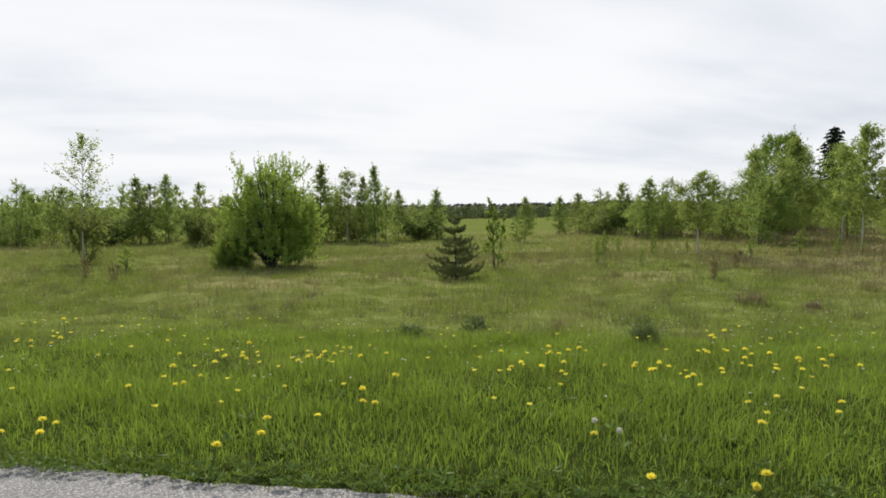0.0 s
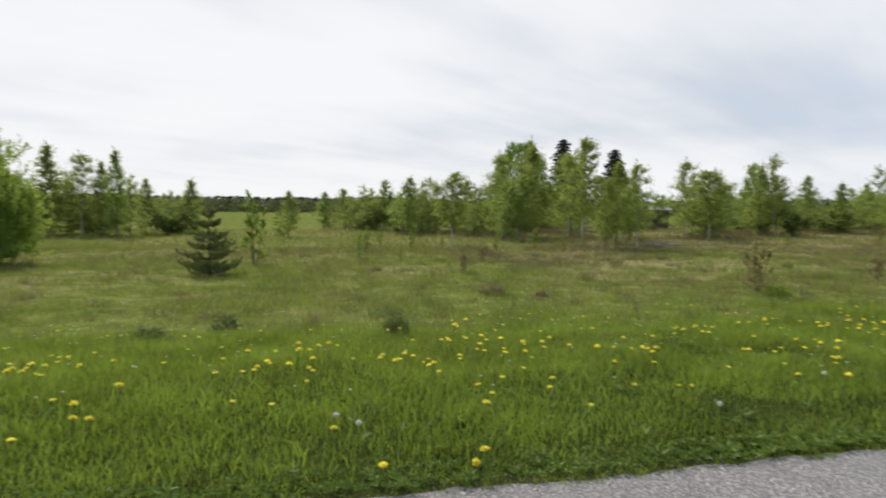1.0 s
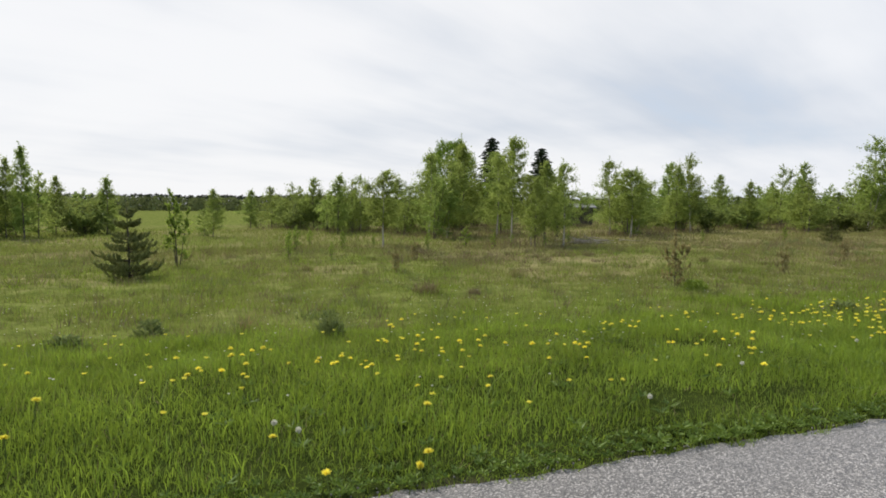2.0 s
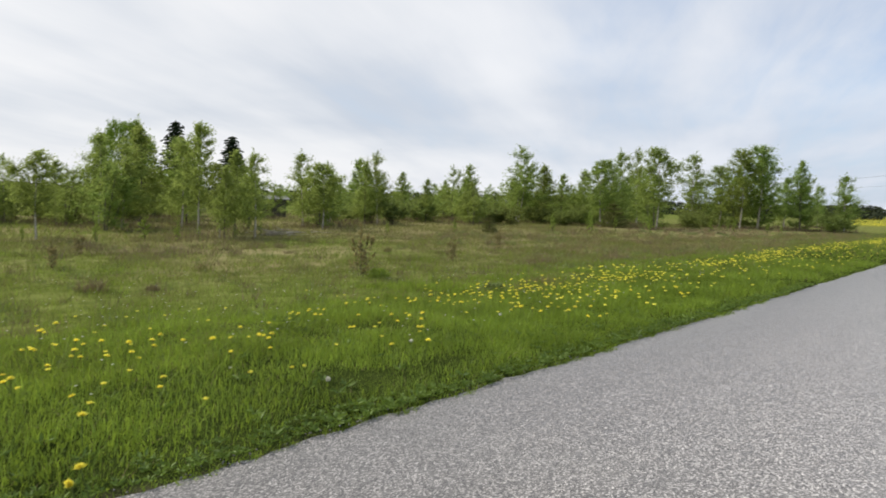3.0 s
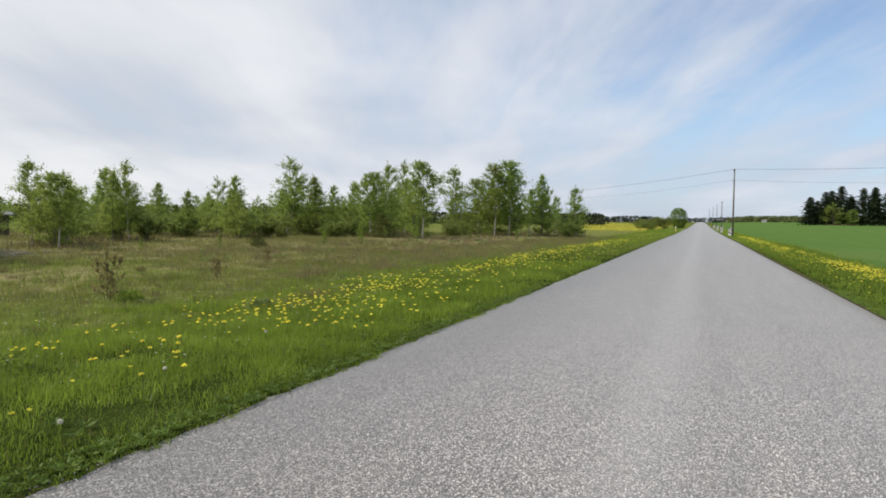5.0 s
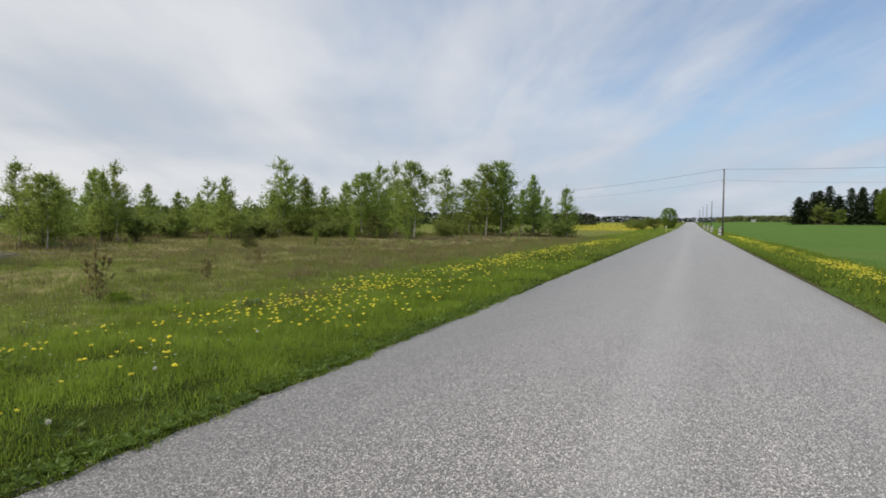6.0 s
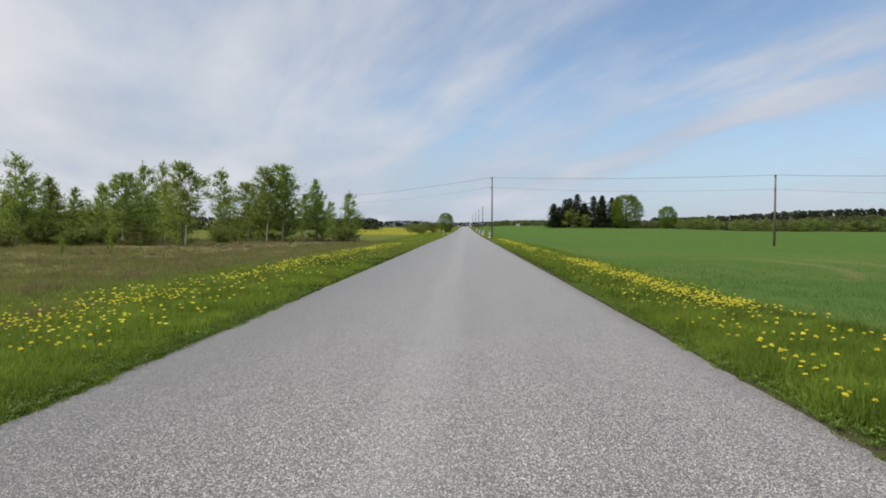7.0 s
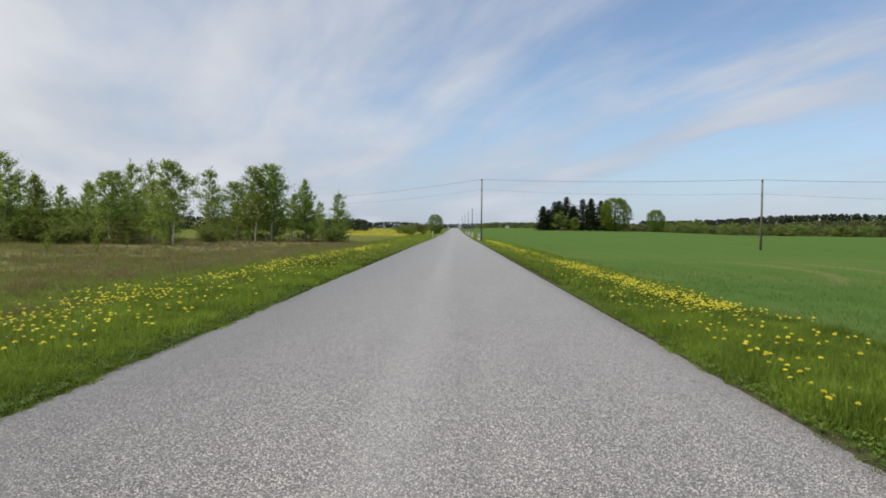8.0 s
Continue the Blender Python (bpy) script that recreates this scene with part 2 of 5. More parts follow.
M = {
    # last asphalt value: sheen weight, brightening the far road at grazing angles
    "asphalt": material("asphalt", asphalt_look, 0.62, 0.5, 0.56),
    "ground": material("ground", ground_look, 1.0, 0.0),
    "grass": leafy("grass", (0.016, 0.042, 0.005), (0.312, 0.426, 0.058), 0.42, 0.9, 0.55, gloss=0.16, single=0.48),
    "meadow": leafy("meadow_grass", (0.040, 0.062, 0.012), (0.215, 0.262, 0.060), 0.5, 1.1, 0.7, single=0.4, third=(0.262, 0.218, 0.112)),
    "scrub": leafy("brown_scrub", (0.090, 0.072, 0.044), (0.27, 0.212, 0.130), 0.15, 0.8, 0.8),
    "bush_leaf": leafy("bush_leaf", (0.088, 0.122, 0.032), (0.220, 0.268, 0.078), 0.55, 0.9, 0.5, 0.02),
    "straw": leafy("dry_grass", (0.15, 0.12, 0.060), (0.33, 0.265, 0.145), 0.25, 0.4, 0.7),
    "crop": leafy("young_cereal", (0.070, 0.135, 0.032), (0.140, 0.232, 0.060), 0.30, 0.5, 0.9),
    "weed": leafy("weed_leaf", (0.085, 0.120, 0.035), (0.24, 0.285, 0.11), 0.25, 1.5, 0.6),
    "petal": leafy("dandelion_petal", (0.82, 0.71, 0.05), (0.95, 0.88, 0.17), 0.42, 3.0, 0.6),
    "stem": leafy("flower_stem", (0.08, 0.12, 0.025), (0.17, 0.21, 0.06), 0.25, 3.0, 0.5),
    "fluff": leafy("seed_fluff", (0.50, 0.49, 0.45), (0.75, 0.74, 0.70), 0.5, 3.0, 0.9),
    "birch_leaf": leafy("birch_leaf", (0.118, 0.168, 0.038), (0.315, 0.392, 0.108), 0.62, 0.7, 0.45, 0.02, single=0.4),
    "willow_leaf": leafy("willow_leaf", (0.108, 0.165, 0.030), (0.325, 0.420, 0.092), 0.56, 1.5, 0.45),
    "broad_leaf": leafy("broad_leaf", (0.080, 0.132, 0.020), (0.215, 0.310, 0.050), 0.48, 0.8, 0.5, 0.015),
    "spruce_needle": leafy("spruce_needle", (0.014, 0.024, 0.012), (0.048, 0.066, 0.030), 0.08, 1.0, 0.7),
    "pine_needle": leafy("pine_needle", (0.110, 0.125, 0.044), (0.275, 0.288, 0.098), 0.15, 2.0, 0.6),
    "far_leaf": leafy("far_woods_leaf", (0.070, 0.084, 0.036), (0.195, 0.225, 0.092), 0.25, 0.17, 0.8, single=0.2),
    "far_dark": leafy("far_woods_needle", (0.032, 0.040, 0.026), (0.062, 0.074, 0.044), 0.1, 0.03, 0.8),
    "rust_leaf": leafy("dry_brown_leaf", (0.17, 0.145, 0.065), (0.36, 0.31, 0.145), 0.4, 3.0, 0.7),
    "birch_bark": material("birch_bark", birch_bark_look, 0.7),
    "young_bark": material("young_bark", speckle((0.055, 0.044, 0.036), (0.19, 0.165, 0.14), 7.0, 0.003, (1, 1, 0.4)), 0.85),
    "twig": material("twig_bark", speckle((0.030, 0.024, 0.018), (0.10, 0.08, 0.06), 9.0), 0.85),
    "pale_stick": material("bleached_wood", speckle((0.20, 0.17, 0.13), (0.46, 0.41, 0.34), 8.0, 0.003, (1, 1, 0.2)), 0.85),
    "pole_wood": material("weathered_pole_wood", speckle((0.09, 0.08, 0.07), (0.24, 0.21, 0.18), 9.0, 0.006, (1, 1, 0.06)), 0.85),
    "wire": material("wire_metal", speckle((0.10, 0.10, 0.11), (0.18, 0.18, 0.19), 4.0, 0.0), 0.5),
    "insulator": material("insulator_ceramic", speckle((0.30, 0.28, 0.26), (0.5, 0.48, 0.45), 9.0, 0.0), 0.3),
    "white_paint": material("white_paint", speckle((0.74, 0.73, 0.70), (0.86, 0.85, 0.83), 5.0, 0.001), 0.6),
    "yellow_paint": material("yellow_paint", speckle((0.60, 0.42, 0.03), (0.78, 0.60, 0.06), 5.0, 0.001), 0.5),
    "black_paint": material("black_paint", speckle((0.015, 0.015, 0.015), (0.04, 0.04, 0.04), 5.0, 0.001), 0.5),
    "red_paint": material("red_paint", speckle((0.35, 0.03, 0.02), (0.5, 0.06, 0.04), 5.0, 0.001), 0.5),
    "old_boards": material("old_boards", speckle((0.045, 0.038, 0.03), (0.13, 0.11, 0.09), 6.0, 0.004, (1, 1, 0.1)), 0.9),
    "grey_roof": material("grey_roof_sheet", speckle((0.12, 0.12, 0.12), (0.24, 0.24, 0.235), 5.0, 0.004), 0.8),
    "plaster": material("pale_plaster", speckle((0.45, 0.42, 0.37), (0.62, 0.60, 0.55), 4.0, 0.003), 0.9),
    "red_roof": material("brown_roof_sheet", speckle((0.10, 0.055, 0.04), (0.20, 0.11, 0.08), 5.0, 0.004), 0.8),
    "pane": material("dark_pane", speckle((0.02, 0.025, 0.03), (0.05, 0.06, 0.07), 2.0, 0.0), 0.1),
    "rosette": leafy("rosette_leaf", (0.055, 0.100, 0.018), (0.190, 0.275, 0.050), 0.3, 1.5, 0.5, gloss=0.2),
    "gravel": material("pale_gravel", speckle((0.30, 0.28, 0.25), (0.50, 0.47, 0.43), 4.0, 0.01), 0.95),
    "stone": material("loose_stone", speckle((0.10, 0.095, 0.088), (0.28, 0.265, 0.245), 20.0, 0.002), 0.9),
}

# ---- helpers for meshes ----
rng = np.random.default_rng(11)


def sstep(a, b, v):
    t = np.clip((np.asarray(v, float) - a) / (b - a), 0, 1)
    return t * t * (3 - 2 * t)


def land(x, y):
    """Height of the land: the road is level and rises far ahead, the meadow and the field lie a little lower."""
    x, y = np.asarray(x, float), np.asarray(y, float)
    d = x - 170.0
    rise = 0.004 * (d + np.sqrt(d * d + 3600.0)) - 0.041
    rise = 5.4 * np.tanh(rise / 5.4)
    knoll = 0.006 * np.clip(x, 0, 60) * sstep(10, 30, y) * sstep(80, 45, x)
    z = rise + knoll - 0.5 * sstep(3.7, 15, y) - 0.32 * sstep(2.9, 14, -y)
    z = z + 0.27 * np.exp(-((x - 61.0) ** 2 + (y + 30.0) ** 2) / 450.0)
    z = z + 1.4 * sstep(130, 260, x) * sstep(-10, -40, y) * sstep(-130, -70, y)
    return z


def drift(x, y, cell, seed):
    """Smooth random patches between 0 and 1, of about the given size."""
    r = np.random.default_rng(seed)
    grid = r.uniform(0, 1, (64, 64))
    u, v = np.asarray(x, float) / cell, np.asarray(y, float) / cell
    i, j = np.floor(u).astype(int), np.floor(v).astype(int)
    a, b = sstep(0, 1, u - i), sstep(0, 1, v - j)
    g = lambda p, q: grid[p % 64, q % 64]
    return (g(i, j) * (1 - a) + g(i + 1, j) * a) * (1 - b) + (g(i, j + 1) * (1 - a) + g(i + 1, j + 1) * a) * b


def relief(x, y):
    """Hummocks of the meadow, none on the road."""
    x, y = np.asarray(x, float), np.asarray(y, float)
    b = (np.sin(1.3 * x + 0.7 * y + 1) * np.sin(0.9 * y - 0.8 * x) * 0.05 + np.sin(2.9 * x - 1.7 * y) * np.sin(2.3 * y + 1.9 * x + 2) * 0.03
         + np.sin(0.31 * x + 0.22 * y) * np.sin(0.27 * y - 0.18 * x + 1) * 0.07)
    return b * sstep(4.2, 8.0, y) * sstep(160, 60, np.abs(x))


def surface(x, y):
    return land(x, y) + relief(x, y)


def tri_mesh(name, verts, faces, mat):
    verts, faces = np.asarray(verts, np.float32).reshape(-1, 3), np.asarray(faces, np.int32)
    k = faces.shape[1]
    me = bpy.data.meshes.new(name)
    me.vertices.add(len(verts))
    me.vertices.foreach_set("co", verts.ravel())
    me.loops.add(faces.size)
    me.loops.foreach_set("vertex_index", faces.ravel())
    me.polygons.add(len(faces))
    me.polygons.foreach_set("loop_start", np.arange(0, faces.size, k, dtype=np.int32))
    me.update(calc_edges=True)
    me.validate()
    me.materials.append(mat)
    return me


def part(name, data, parent=None, label=""):
    """Links a mesh, or a bmesh already made into one, as one object under a thing."""
    ob = new(name, data)
    ob.parent = parent
    if label:
        ob["label"] = label
    return ob


def thing(name, x, y, z, rz=0.0, scale=1.0):
    ob = new(name)
    ob.empty_display_size = 0.1
    ob.matrix_basis = pose(x, y, z, 0, 0, rz) @ Matrix.Scale(scale, 4)
    return ob


def bm_mesh(name, bm, mat, smooth=False):
    me = bpy.data.meshes.new(name)
    bm.normal_update()
    bm.to_mesh(me)
    bm.free()
    me.materials.append(mat)
    if smooth:
        me.polygons.foreach_set("use_smooth", [True] * len(me.polygons))
    return me


def box(bm, size, m, bevel=0.0):
    made = bmesh.ops.create_cube(bm, size=1.0, matrix=m @ Matrix.Diagonal((*size, 1)))
    if bevel:
        edges = {e for v in made["verts"] for e in v.link_edges}
        bmesh.ops.bevel(bm, geom=list(edges), offset=bevel, segments=2, affect="EDGES", profile=0.6)


def tubes(paths, sides=6):
    """Vertices and triangles of tapered tubes; each path is (points, radii)."""
    V, F, at = [], [], 0
    ang = np.arange(sides) * 2 * math.pi / sides
    for pts, rad in paths:
        pts, rad = np.asarray(pts, float), np.asarray(rad, float)
        n = len(pts)
        d = np.gradient(pts, axis=0)
        d /= np.linalg.norm(d, axis=1, keepdims=True) + 1e-9
        ref = np.where(np.abs(d[:, 2:3]) > 0.9, np.array([[1.0, 0, 0]]), np.array([[0, 0, 1.0]]))
        a = np.cross(d, ref)
        a /= np.linalg.norm(a, axis=1, keepdims=True) + 1e-9
        b = np.cross(d, a)
        ring = pts[:, None] + rad[:, None, None] * (np.cos(ang)[None, :, None] * a[:, None] + np.sin(ang)[None, :, None] * b[:, None])
        V.append(ring.reshape(-1, 3))
        i, j = np.meshgrid(np.arange(n - 1), np.arange(sides), indexing="ij")
        p, q = at + i * sides + j, at + i * sides + (j + 1) % sides
        F.append(np.stack([p, q, q + sides], -1).reshape(-1, 3))
        F.append(np.stack([p, q + sides, p + sides], -1).reshape(-1, 3))
        tip = at + (n - 1) * sides
        F.append(np.array([[tip, tip + k, tip + k + 1] for k in range(1, sides - 1)]))
        at += n * sides
    return np.concatenate(V), np.concatenate(F)


def unit(v):
    return v / (np.linalg.norm(v, axis=-1, keepdims=True) + 1e-9)


def leaves(r, centres, along, length, width, spread=0.8, fold=0.15):
    """Pointed leaves: a bent rhombus of two triangles at each centre, roughly along a direction."""
    n = len(centres)
    d = unit(along + spread * r.normal(size=(n, 3)))
    s = unit(np.cross(d, r.normal(size=(n, 3))))
    up = np.cross(s, d)
    L = (length * r.uniform(0.65, 1.35, n))[:, None]
    W = (width * r.uniform(0.65, 1.35, n))[:, None]
    a, t = centres - d * L * 0.5, centres + d * L * 0.5
    m = centres - d * L * 0.08 + up * W * fold
    V = np.stack([a, m - s * W * 0.5, t, m + s * W * 0.5], 1)
    base = (np.arange(n) * 4)[:, None]
    F = np.concatenate([base + np.array([[0, 1, 2]]), base + np.array([[0, 2, 3]])])
    return V.reshape(-1, 3), F


def blades(r, x, y, z, height, width, lean=0.35, bend=0.5, simple=False):
    """Grass blades at the given places, tapered and bent over; simple ones are single triangles."""
    n = len(x)
    az = r.uniform(0, 2 * math.pi, n)
    h = height * r.uniform(0.55, 1.3, n)
    w = width * r.uniform(0.7, 1.3, n)
    out = np.stack([np.cos(az), np.sin(az), np.zeros(n)], 1)
    fa = r.uniform(0, 2 * math.pi, n)
    side = np.stack([np.cos(fa), np.sin(fa), np.zeros(n)], 1)
    root = np.stack([x, y, z - 0.02], 1)
    ln = (np.abs(r.normal(0, lean, n)) * h)[:, None]
    up = np.array([[0, 0, 1.0]])
    tip = root + up * (h * r.uniform(0.75, 1, n))[:, None] + out * ln * (1 + bend)
    w = w[:, None]
    base = np.arange(n)[:, None]
    if simple:
        V = np.stack([root - side * w * 0.5, root + side * w * 0.5, tip], 1)
        return V.reshape(-1, 3), base * 3 + np.array([[0, 1, 2]])
    mid = root + up * (h * 0.55)[:, None] + out * ln * 0.4
    V = np.stack([root - side * w * 0.4, root + side * w * 0.4, mid - side * w * 0.5, mid + side * w * 0.5, tip], 1)
    F = np.concatenate([base * 5 + np.array([[0, 1, 3]]), base * 5 + np.array([[0, 3, 2]]), base * 5 + np.array([[2, 3, 4]])])
    return V.reshape(-1, 3), F


def joined(pieces):
    V, F, at = [], [], 0
    for v, f in pieces:
        V.append(v), F.append(f + at)
        at += len(v)
    return np.concatenate(V), np.concatenate(F)


# ---- land and road ----
def spaced(a, b, n, k):
    u = np.linspace(-1, 1, n)
    s = np.sinh(k * u) / math.sinh(k)
    return np.where(s < 0, -s * a, s * b)


def make_ground():
    xs = np.unique(np.concatenate([spaced(-2600, 3600, 190, 7.5), np.linspace(-8, 24, 90)]))
    ys = np.unique(np.concatenate([spaced(-2600, 2600, 160, 7.5), np.linspace(4.2, 18, 50), [-3.22, -2.86, 3.55, 3.85]]))
    X, Y = np.meshgrid(xs, ys, indexing="ij")
    Z = surface(X, Y)
    Z -= 0.07 * ((Y > -2.9) & ((Y < 3.6) | ((Y < 3.9) & (X < -2.5))) & (X < 905))
    nx, ny = len(xs), len(ys)
    i, j = np.meshgrid(np.arange(nx - 1), np.arange(ny - 1), indexing="ij")
    a = i * ny + j
    F = np.stack([a, a + ny, a + ny + 1, a + 1], -1).reshape(-1, 4)
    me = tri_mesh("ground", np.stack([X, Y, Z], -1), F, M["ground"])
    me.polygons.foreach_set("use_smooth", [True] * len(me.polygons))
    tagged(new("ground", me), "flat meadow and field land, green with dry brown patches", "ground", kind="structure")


def road_edge(x, left):
    w = 0.028 * np.sin(2.3 * x + 1) * np.sin(0.83 * x) + 0.018 * np.sin(7.1 * x + 2 * left) * np.sin(1.9 * x) + 0.018 * np.sin(15.7 * x) * np.sin(4.3 * x + 1) + 0.016 * np.sin(31.0 * x + left) * np.sin(6.1 * x)
    return (3.68 + 0.085 * np.clip(-1.2 - x, 0, 4) if left else -3.05 + 0.12 * sstep(13, 3, x)) + w


def make_road():
    xs = np.unique(np.concatenate([np.linspace(-70, -8, 60), np.linspace(-8, 40, 420), np.geomspace(40, 900, 150)]))
    u = np.linspace(0, 1, 13)
    lo, hi = road_edge(xs, False), road_edge(xs, True)
    Y = lo[:, None] + (hi - lo)[:, None] * u[None]
    X = np.repeat(xs[:, None], 13, 1)
    Z = land(X, 0.0 * Y) + 0.045 * (1 - (2 * u[None] - 1) ** 2) - 0.01
    nx, ny = X.shape
    i, j = np.meshgrid(np.arange(nx - 1), np.arange(ny - 1), indexing="ij")
    a = i * ny + j
    V, F = [np.stack([X, Y, Z], -1).reshape(-1, 3)], [np.stack([a, a + ny, a + ny + 1, a + 1], -1).reshape(-1, 4)]
    for c, out in ((0, -0.03), (-1, 0.03)):                # the broken sides of the surfacing, edges of their own
        top = np.stack([X[:, c], Y[:, c], Z[:, c]], -1)
        foot = top + np.array([0, out, -0.12])
        at, k = sum(len(v) for v in V), np.arange(nx - 1)
        V += [top, foot]
        F.append(np.stack([at + k, at + k + 1, at + nx + k + 1, at + nx + k], -1))
    V, F = np.concatenate(V), np.concatenate(F)
    me = tri_mesh("road", V, F, M["asphalt"])
    me.polygons.foreach_set("use_smooth", [True] * len(me.polygons))
    tagged(new("road", me), "straight grey chip-sealed country road without markings", "road", kind="structure")


make_ground()
make_road()


# ---- trees ----
def small_leaves(r, centres, along, size, spread=0.9):
    """Leaves as single triangles, for crowns seen from afar."""
    n = len(centres)
    d = unit(along + spread * r.normal(size=(n, 3)))
    s = unit(np.cross(d, r.normal(size=(n, 3))))
    L = (size * r.uniform(0.6, 1.4, n))[:, None]
    V = np.stack([centres - d * L * 0.5 - s * L * 0.42, centres - d * L * 0.4 + s * L * 0.42, centres + d * L * 0.6], 1)
    return V.reshape(-1, 3), np.arange(n)[:, None] * 3 + np.array([[0, 1, 2]])


def birch_parts(seed, H, W, cb=0.15, limbs=36, count=2400, size=0.10, droop=0.35, stems=1, top=0.8, twiggy=True, loose=0.016, thick=1.0):
    """Meshes of a young birch: thin stem, ascending dark branches, a pointed crown of small leaves hanging along its twigs."""
    r = np.random.default_rng(seed)
    stem_paths, limb_paths, P, D = [], [], [], []
    Z = np.array([0, 0, 1.0])
    for s in range(stems):
        h = H * (1 if s == 0 else r.uniform(0.72, 0.95))
        off = np.array([r.normal(0, 0.17 * W), r.normal(0, 0.17 * W), 0]) * (s > 0)
        t = np.linspace(0, 1, 9)
        wob = np.stack([np.sin(3 * t + r.uniform(0, 6)) * 0.014 * h, np.sin(3.5 * t + r.uniform(0, 6)) * 0.014 * h, t * h], 1)
        wob[:, :2] -= wob[0, :2]
        trunk = wob + off * (0.2 + t[:, None])
        trunk[:, 2] -= 0.05
        stem_paths.append((trunk, 0.0085 * thick * h * (1 - 0.95 * t) + 0.003))
        nl = max(8, int(limbs / stems))
        heavy = r.uniform(0, 2 * math.pi, 3)             # the crown is fuller to some sides than to others
        for k in range(nl):
            g = (k + r.uniform(0.1, 0.9)) / nl
            f = cb + (0.95 - cb) * g
            root = np.array([np.interp(f, t, trunk[:, c]) for c in range(3)])
            az = 2.4 * k + r.normal(0, 0.5)
            side = 0.86 + 0.24 * math.cos(az - heavy[int(g * 2.99)])
            reach = W / 2 * (min(1.0, 0.62 + 1.5 * g) * (1 - g ** 1.6) ** top + 0.05) * r.uniform(0.5, 1.15) * side
            o = np.array([math.cos(az), math.sin(az), 0])
            rise = reach * math.tan(radians(r.uniform(22, 42) + 12 * g))
            u = np.linspace(0, 1, 5)
            path = root + o * (reach * u)[:, None] + Z * (rise * u ** 0.9 - droop * 0.6 * reach * u ** 3)[:, None]
            limb_paths.append((path, (0.0032 * h * (1 - g * 0.75) * (1 - 0.85 * u) + 0.002)))
            m = int(count / (nl * stems) * (0.45 + 1.2 * (reach / W) / 0.34) * r.uniform(0.6, 1.3) + 5)
            twigs = min(20, max(4, m // 6))
            each = max(3, m // twigs)
            for _ in range(twigs):
                w = r.uniform(0.10, 1.0) ** 0.7
                b = np.array([np.interp(w, u, path[:, a]) for a in range(3)])
                d = unit(o * 0.55 + r.normal(0, 0.55, 3) + Z * (0.75 - droop * 0.9 * w + 0.9 * g))
                L = (0.26 * reach + 0.15 * W) * r.uniform(0.4, 1.6) * (1 - 0.2 * g)
                q = r.uniform(0, 1, each)[:, None]
                hang = np.abs(r.normal(0, 0.7, each))[:, None] * droop * L * (0.4 + q)
                P.append(b + d * L * q - Z * hang + r.normal(size=(each, 3)) * loose * W)
                D.append(np.tile(d * 0.3 - Z * (0.3 + droop), (each, 1)))
                if twiggy and r.uniform() < 0.14:
                    limb_paths.append((np.stack([b, b + d * L * 0.6, b + d * L]), np.array([0.005, 0.0035, 0.002]) * h / 6))
        for f in r.uniform(0.78, 1.0, 8 if twiggy else 5):   # upright shoots of the leader
            b = np.array([np.interp(min(f, 1), t, trunk[:, c]) for c in range(3)])
            d = unit(r.normal(0, 0.35, 3) + Z)
            L = h * r.uniform(0.04, 0.085)
            q = r.uniform(0, 1, 14)[:, None]
            P.append(b + d * L * q + r.normal(size=(14, 3)) * loose * W * 0.5)
            D.append(np.tile(d, (14, 1)))
            limb_paths.append((np.stack([b, b + d * L * 0.5, b + d * L]), np.array([0.005, 0.0035, 0.002]) * h / 6))
    P, D = np.concatenate(P), np.concatenate(D)
    P[:, 2] = np.maximum(P[:, 2], 0.12)
    return tubes(stem_paths, 6), tubes(limb_paths, 3), small_leaves(r, P, D, size)


def plant(name, label, category, group, stem, branch, crown, mats):
    """A tree out of its three meshes, kept as the pattern for copies."""
    ob = thing(name, 0, 0, 0)
    tagged(ob, label, category, group)
    part("trunk", tri_mesh("trunk", *stem, M[mats[0]]), ob)
    if branch is not None:
        tagged(part("branchwork", tri_mesh("branchwork", *branch, M[mats[1]]), ob), kind="stuff")
    tagged(part("crown", tri_mesh("crown", *crown, M[mats[2]]), ob), kind="stuff")
    return ob


class Kind:
    """A pattern tree of one metre scale; the first one set takes the pattern itself, the others copy it."""

    def __init__(self, ob, height, width):
        self.ob, self.height, self.width, self.used = ob, height, width, False

    def set(self, x, y, height, width, turn=0.0, label=""):
        s = height / self.height
        w = width / self.width
        m = Matrix.LocRotScale((x, y, float(surface(x, y)) - 0.03), Euler((0, 0, radians(turn))), (w, w, s))
        if self.used:
            old = self.ob.scale
            ob = copy_thing(self.ob, m @ Matrix.Diagonal((1 / old[0], 1 / old[1], 1 / old[2], 1)))
        else:
            ob, self.used = self.ob, True
            ob.matrix_basis = m
        if label:
            ob["label"] = label
        return ob


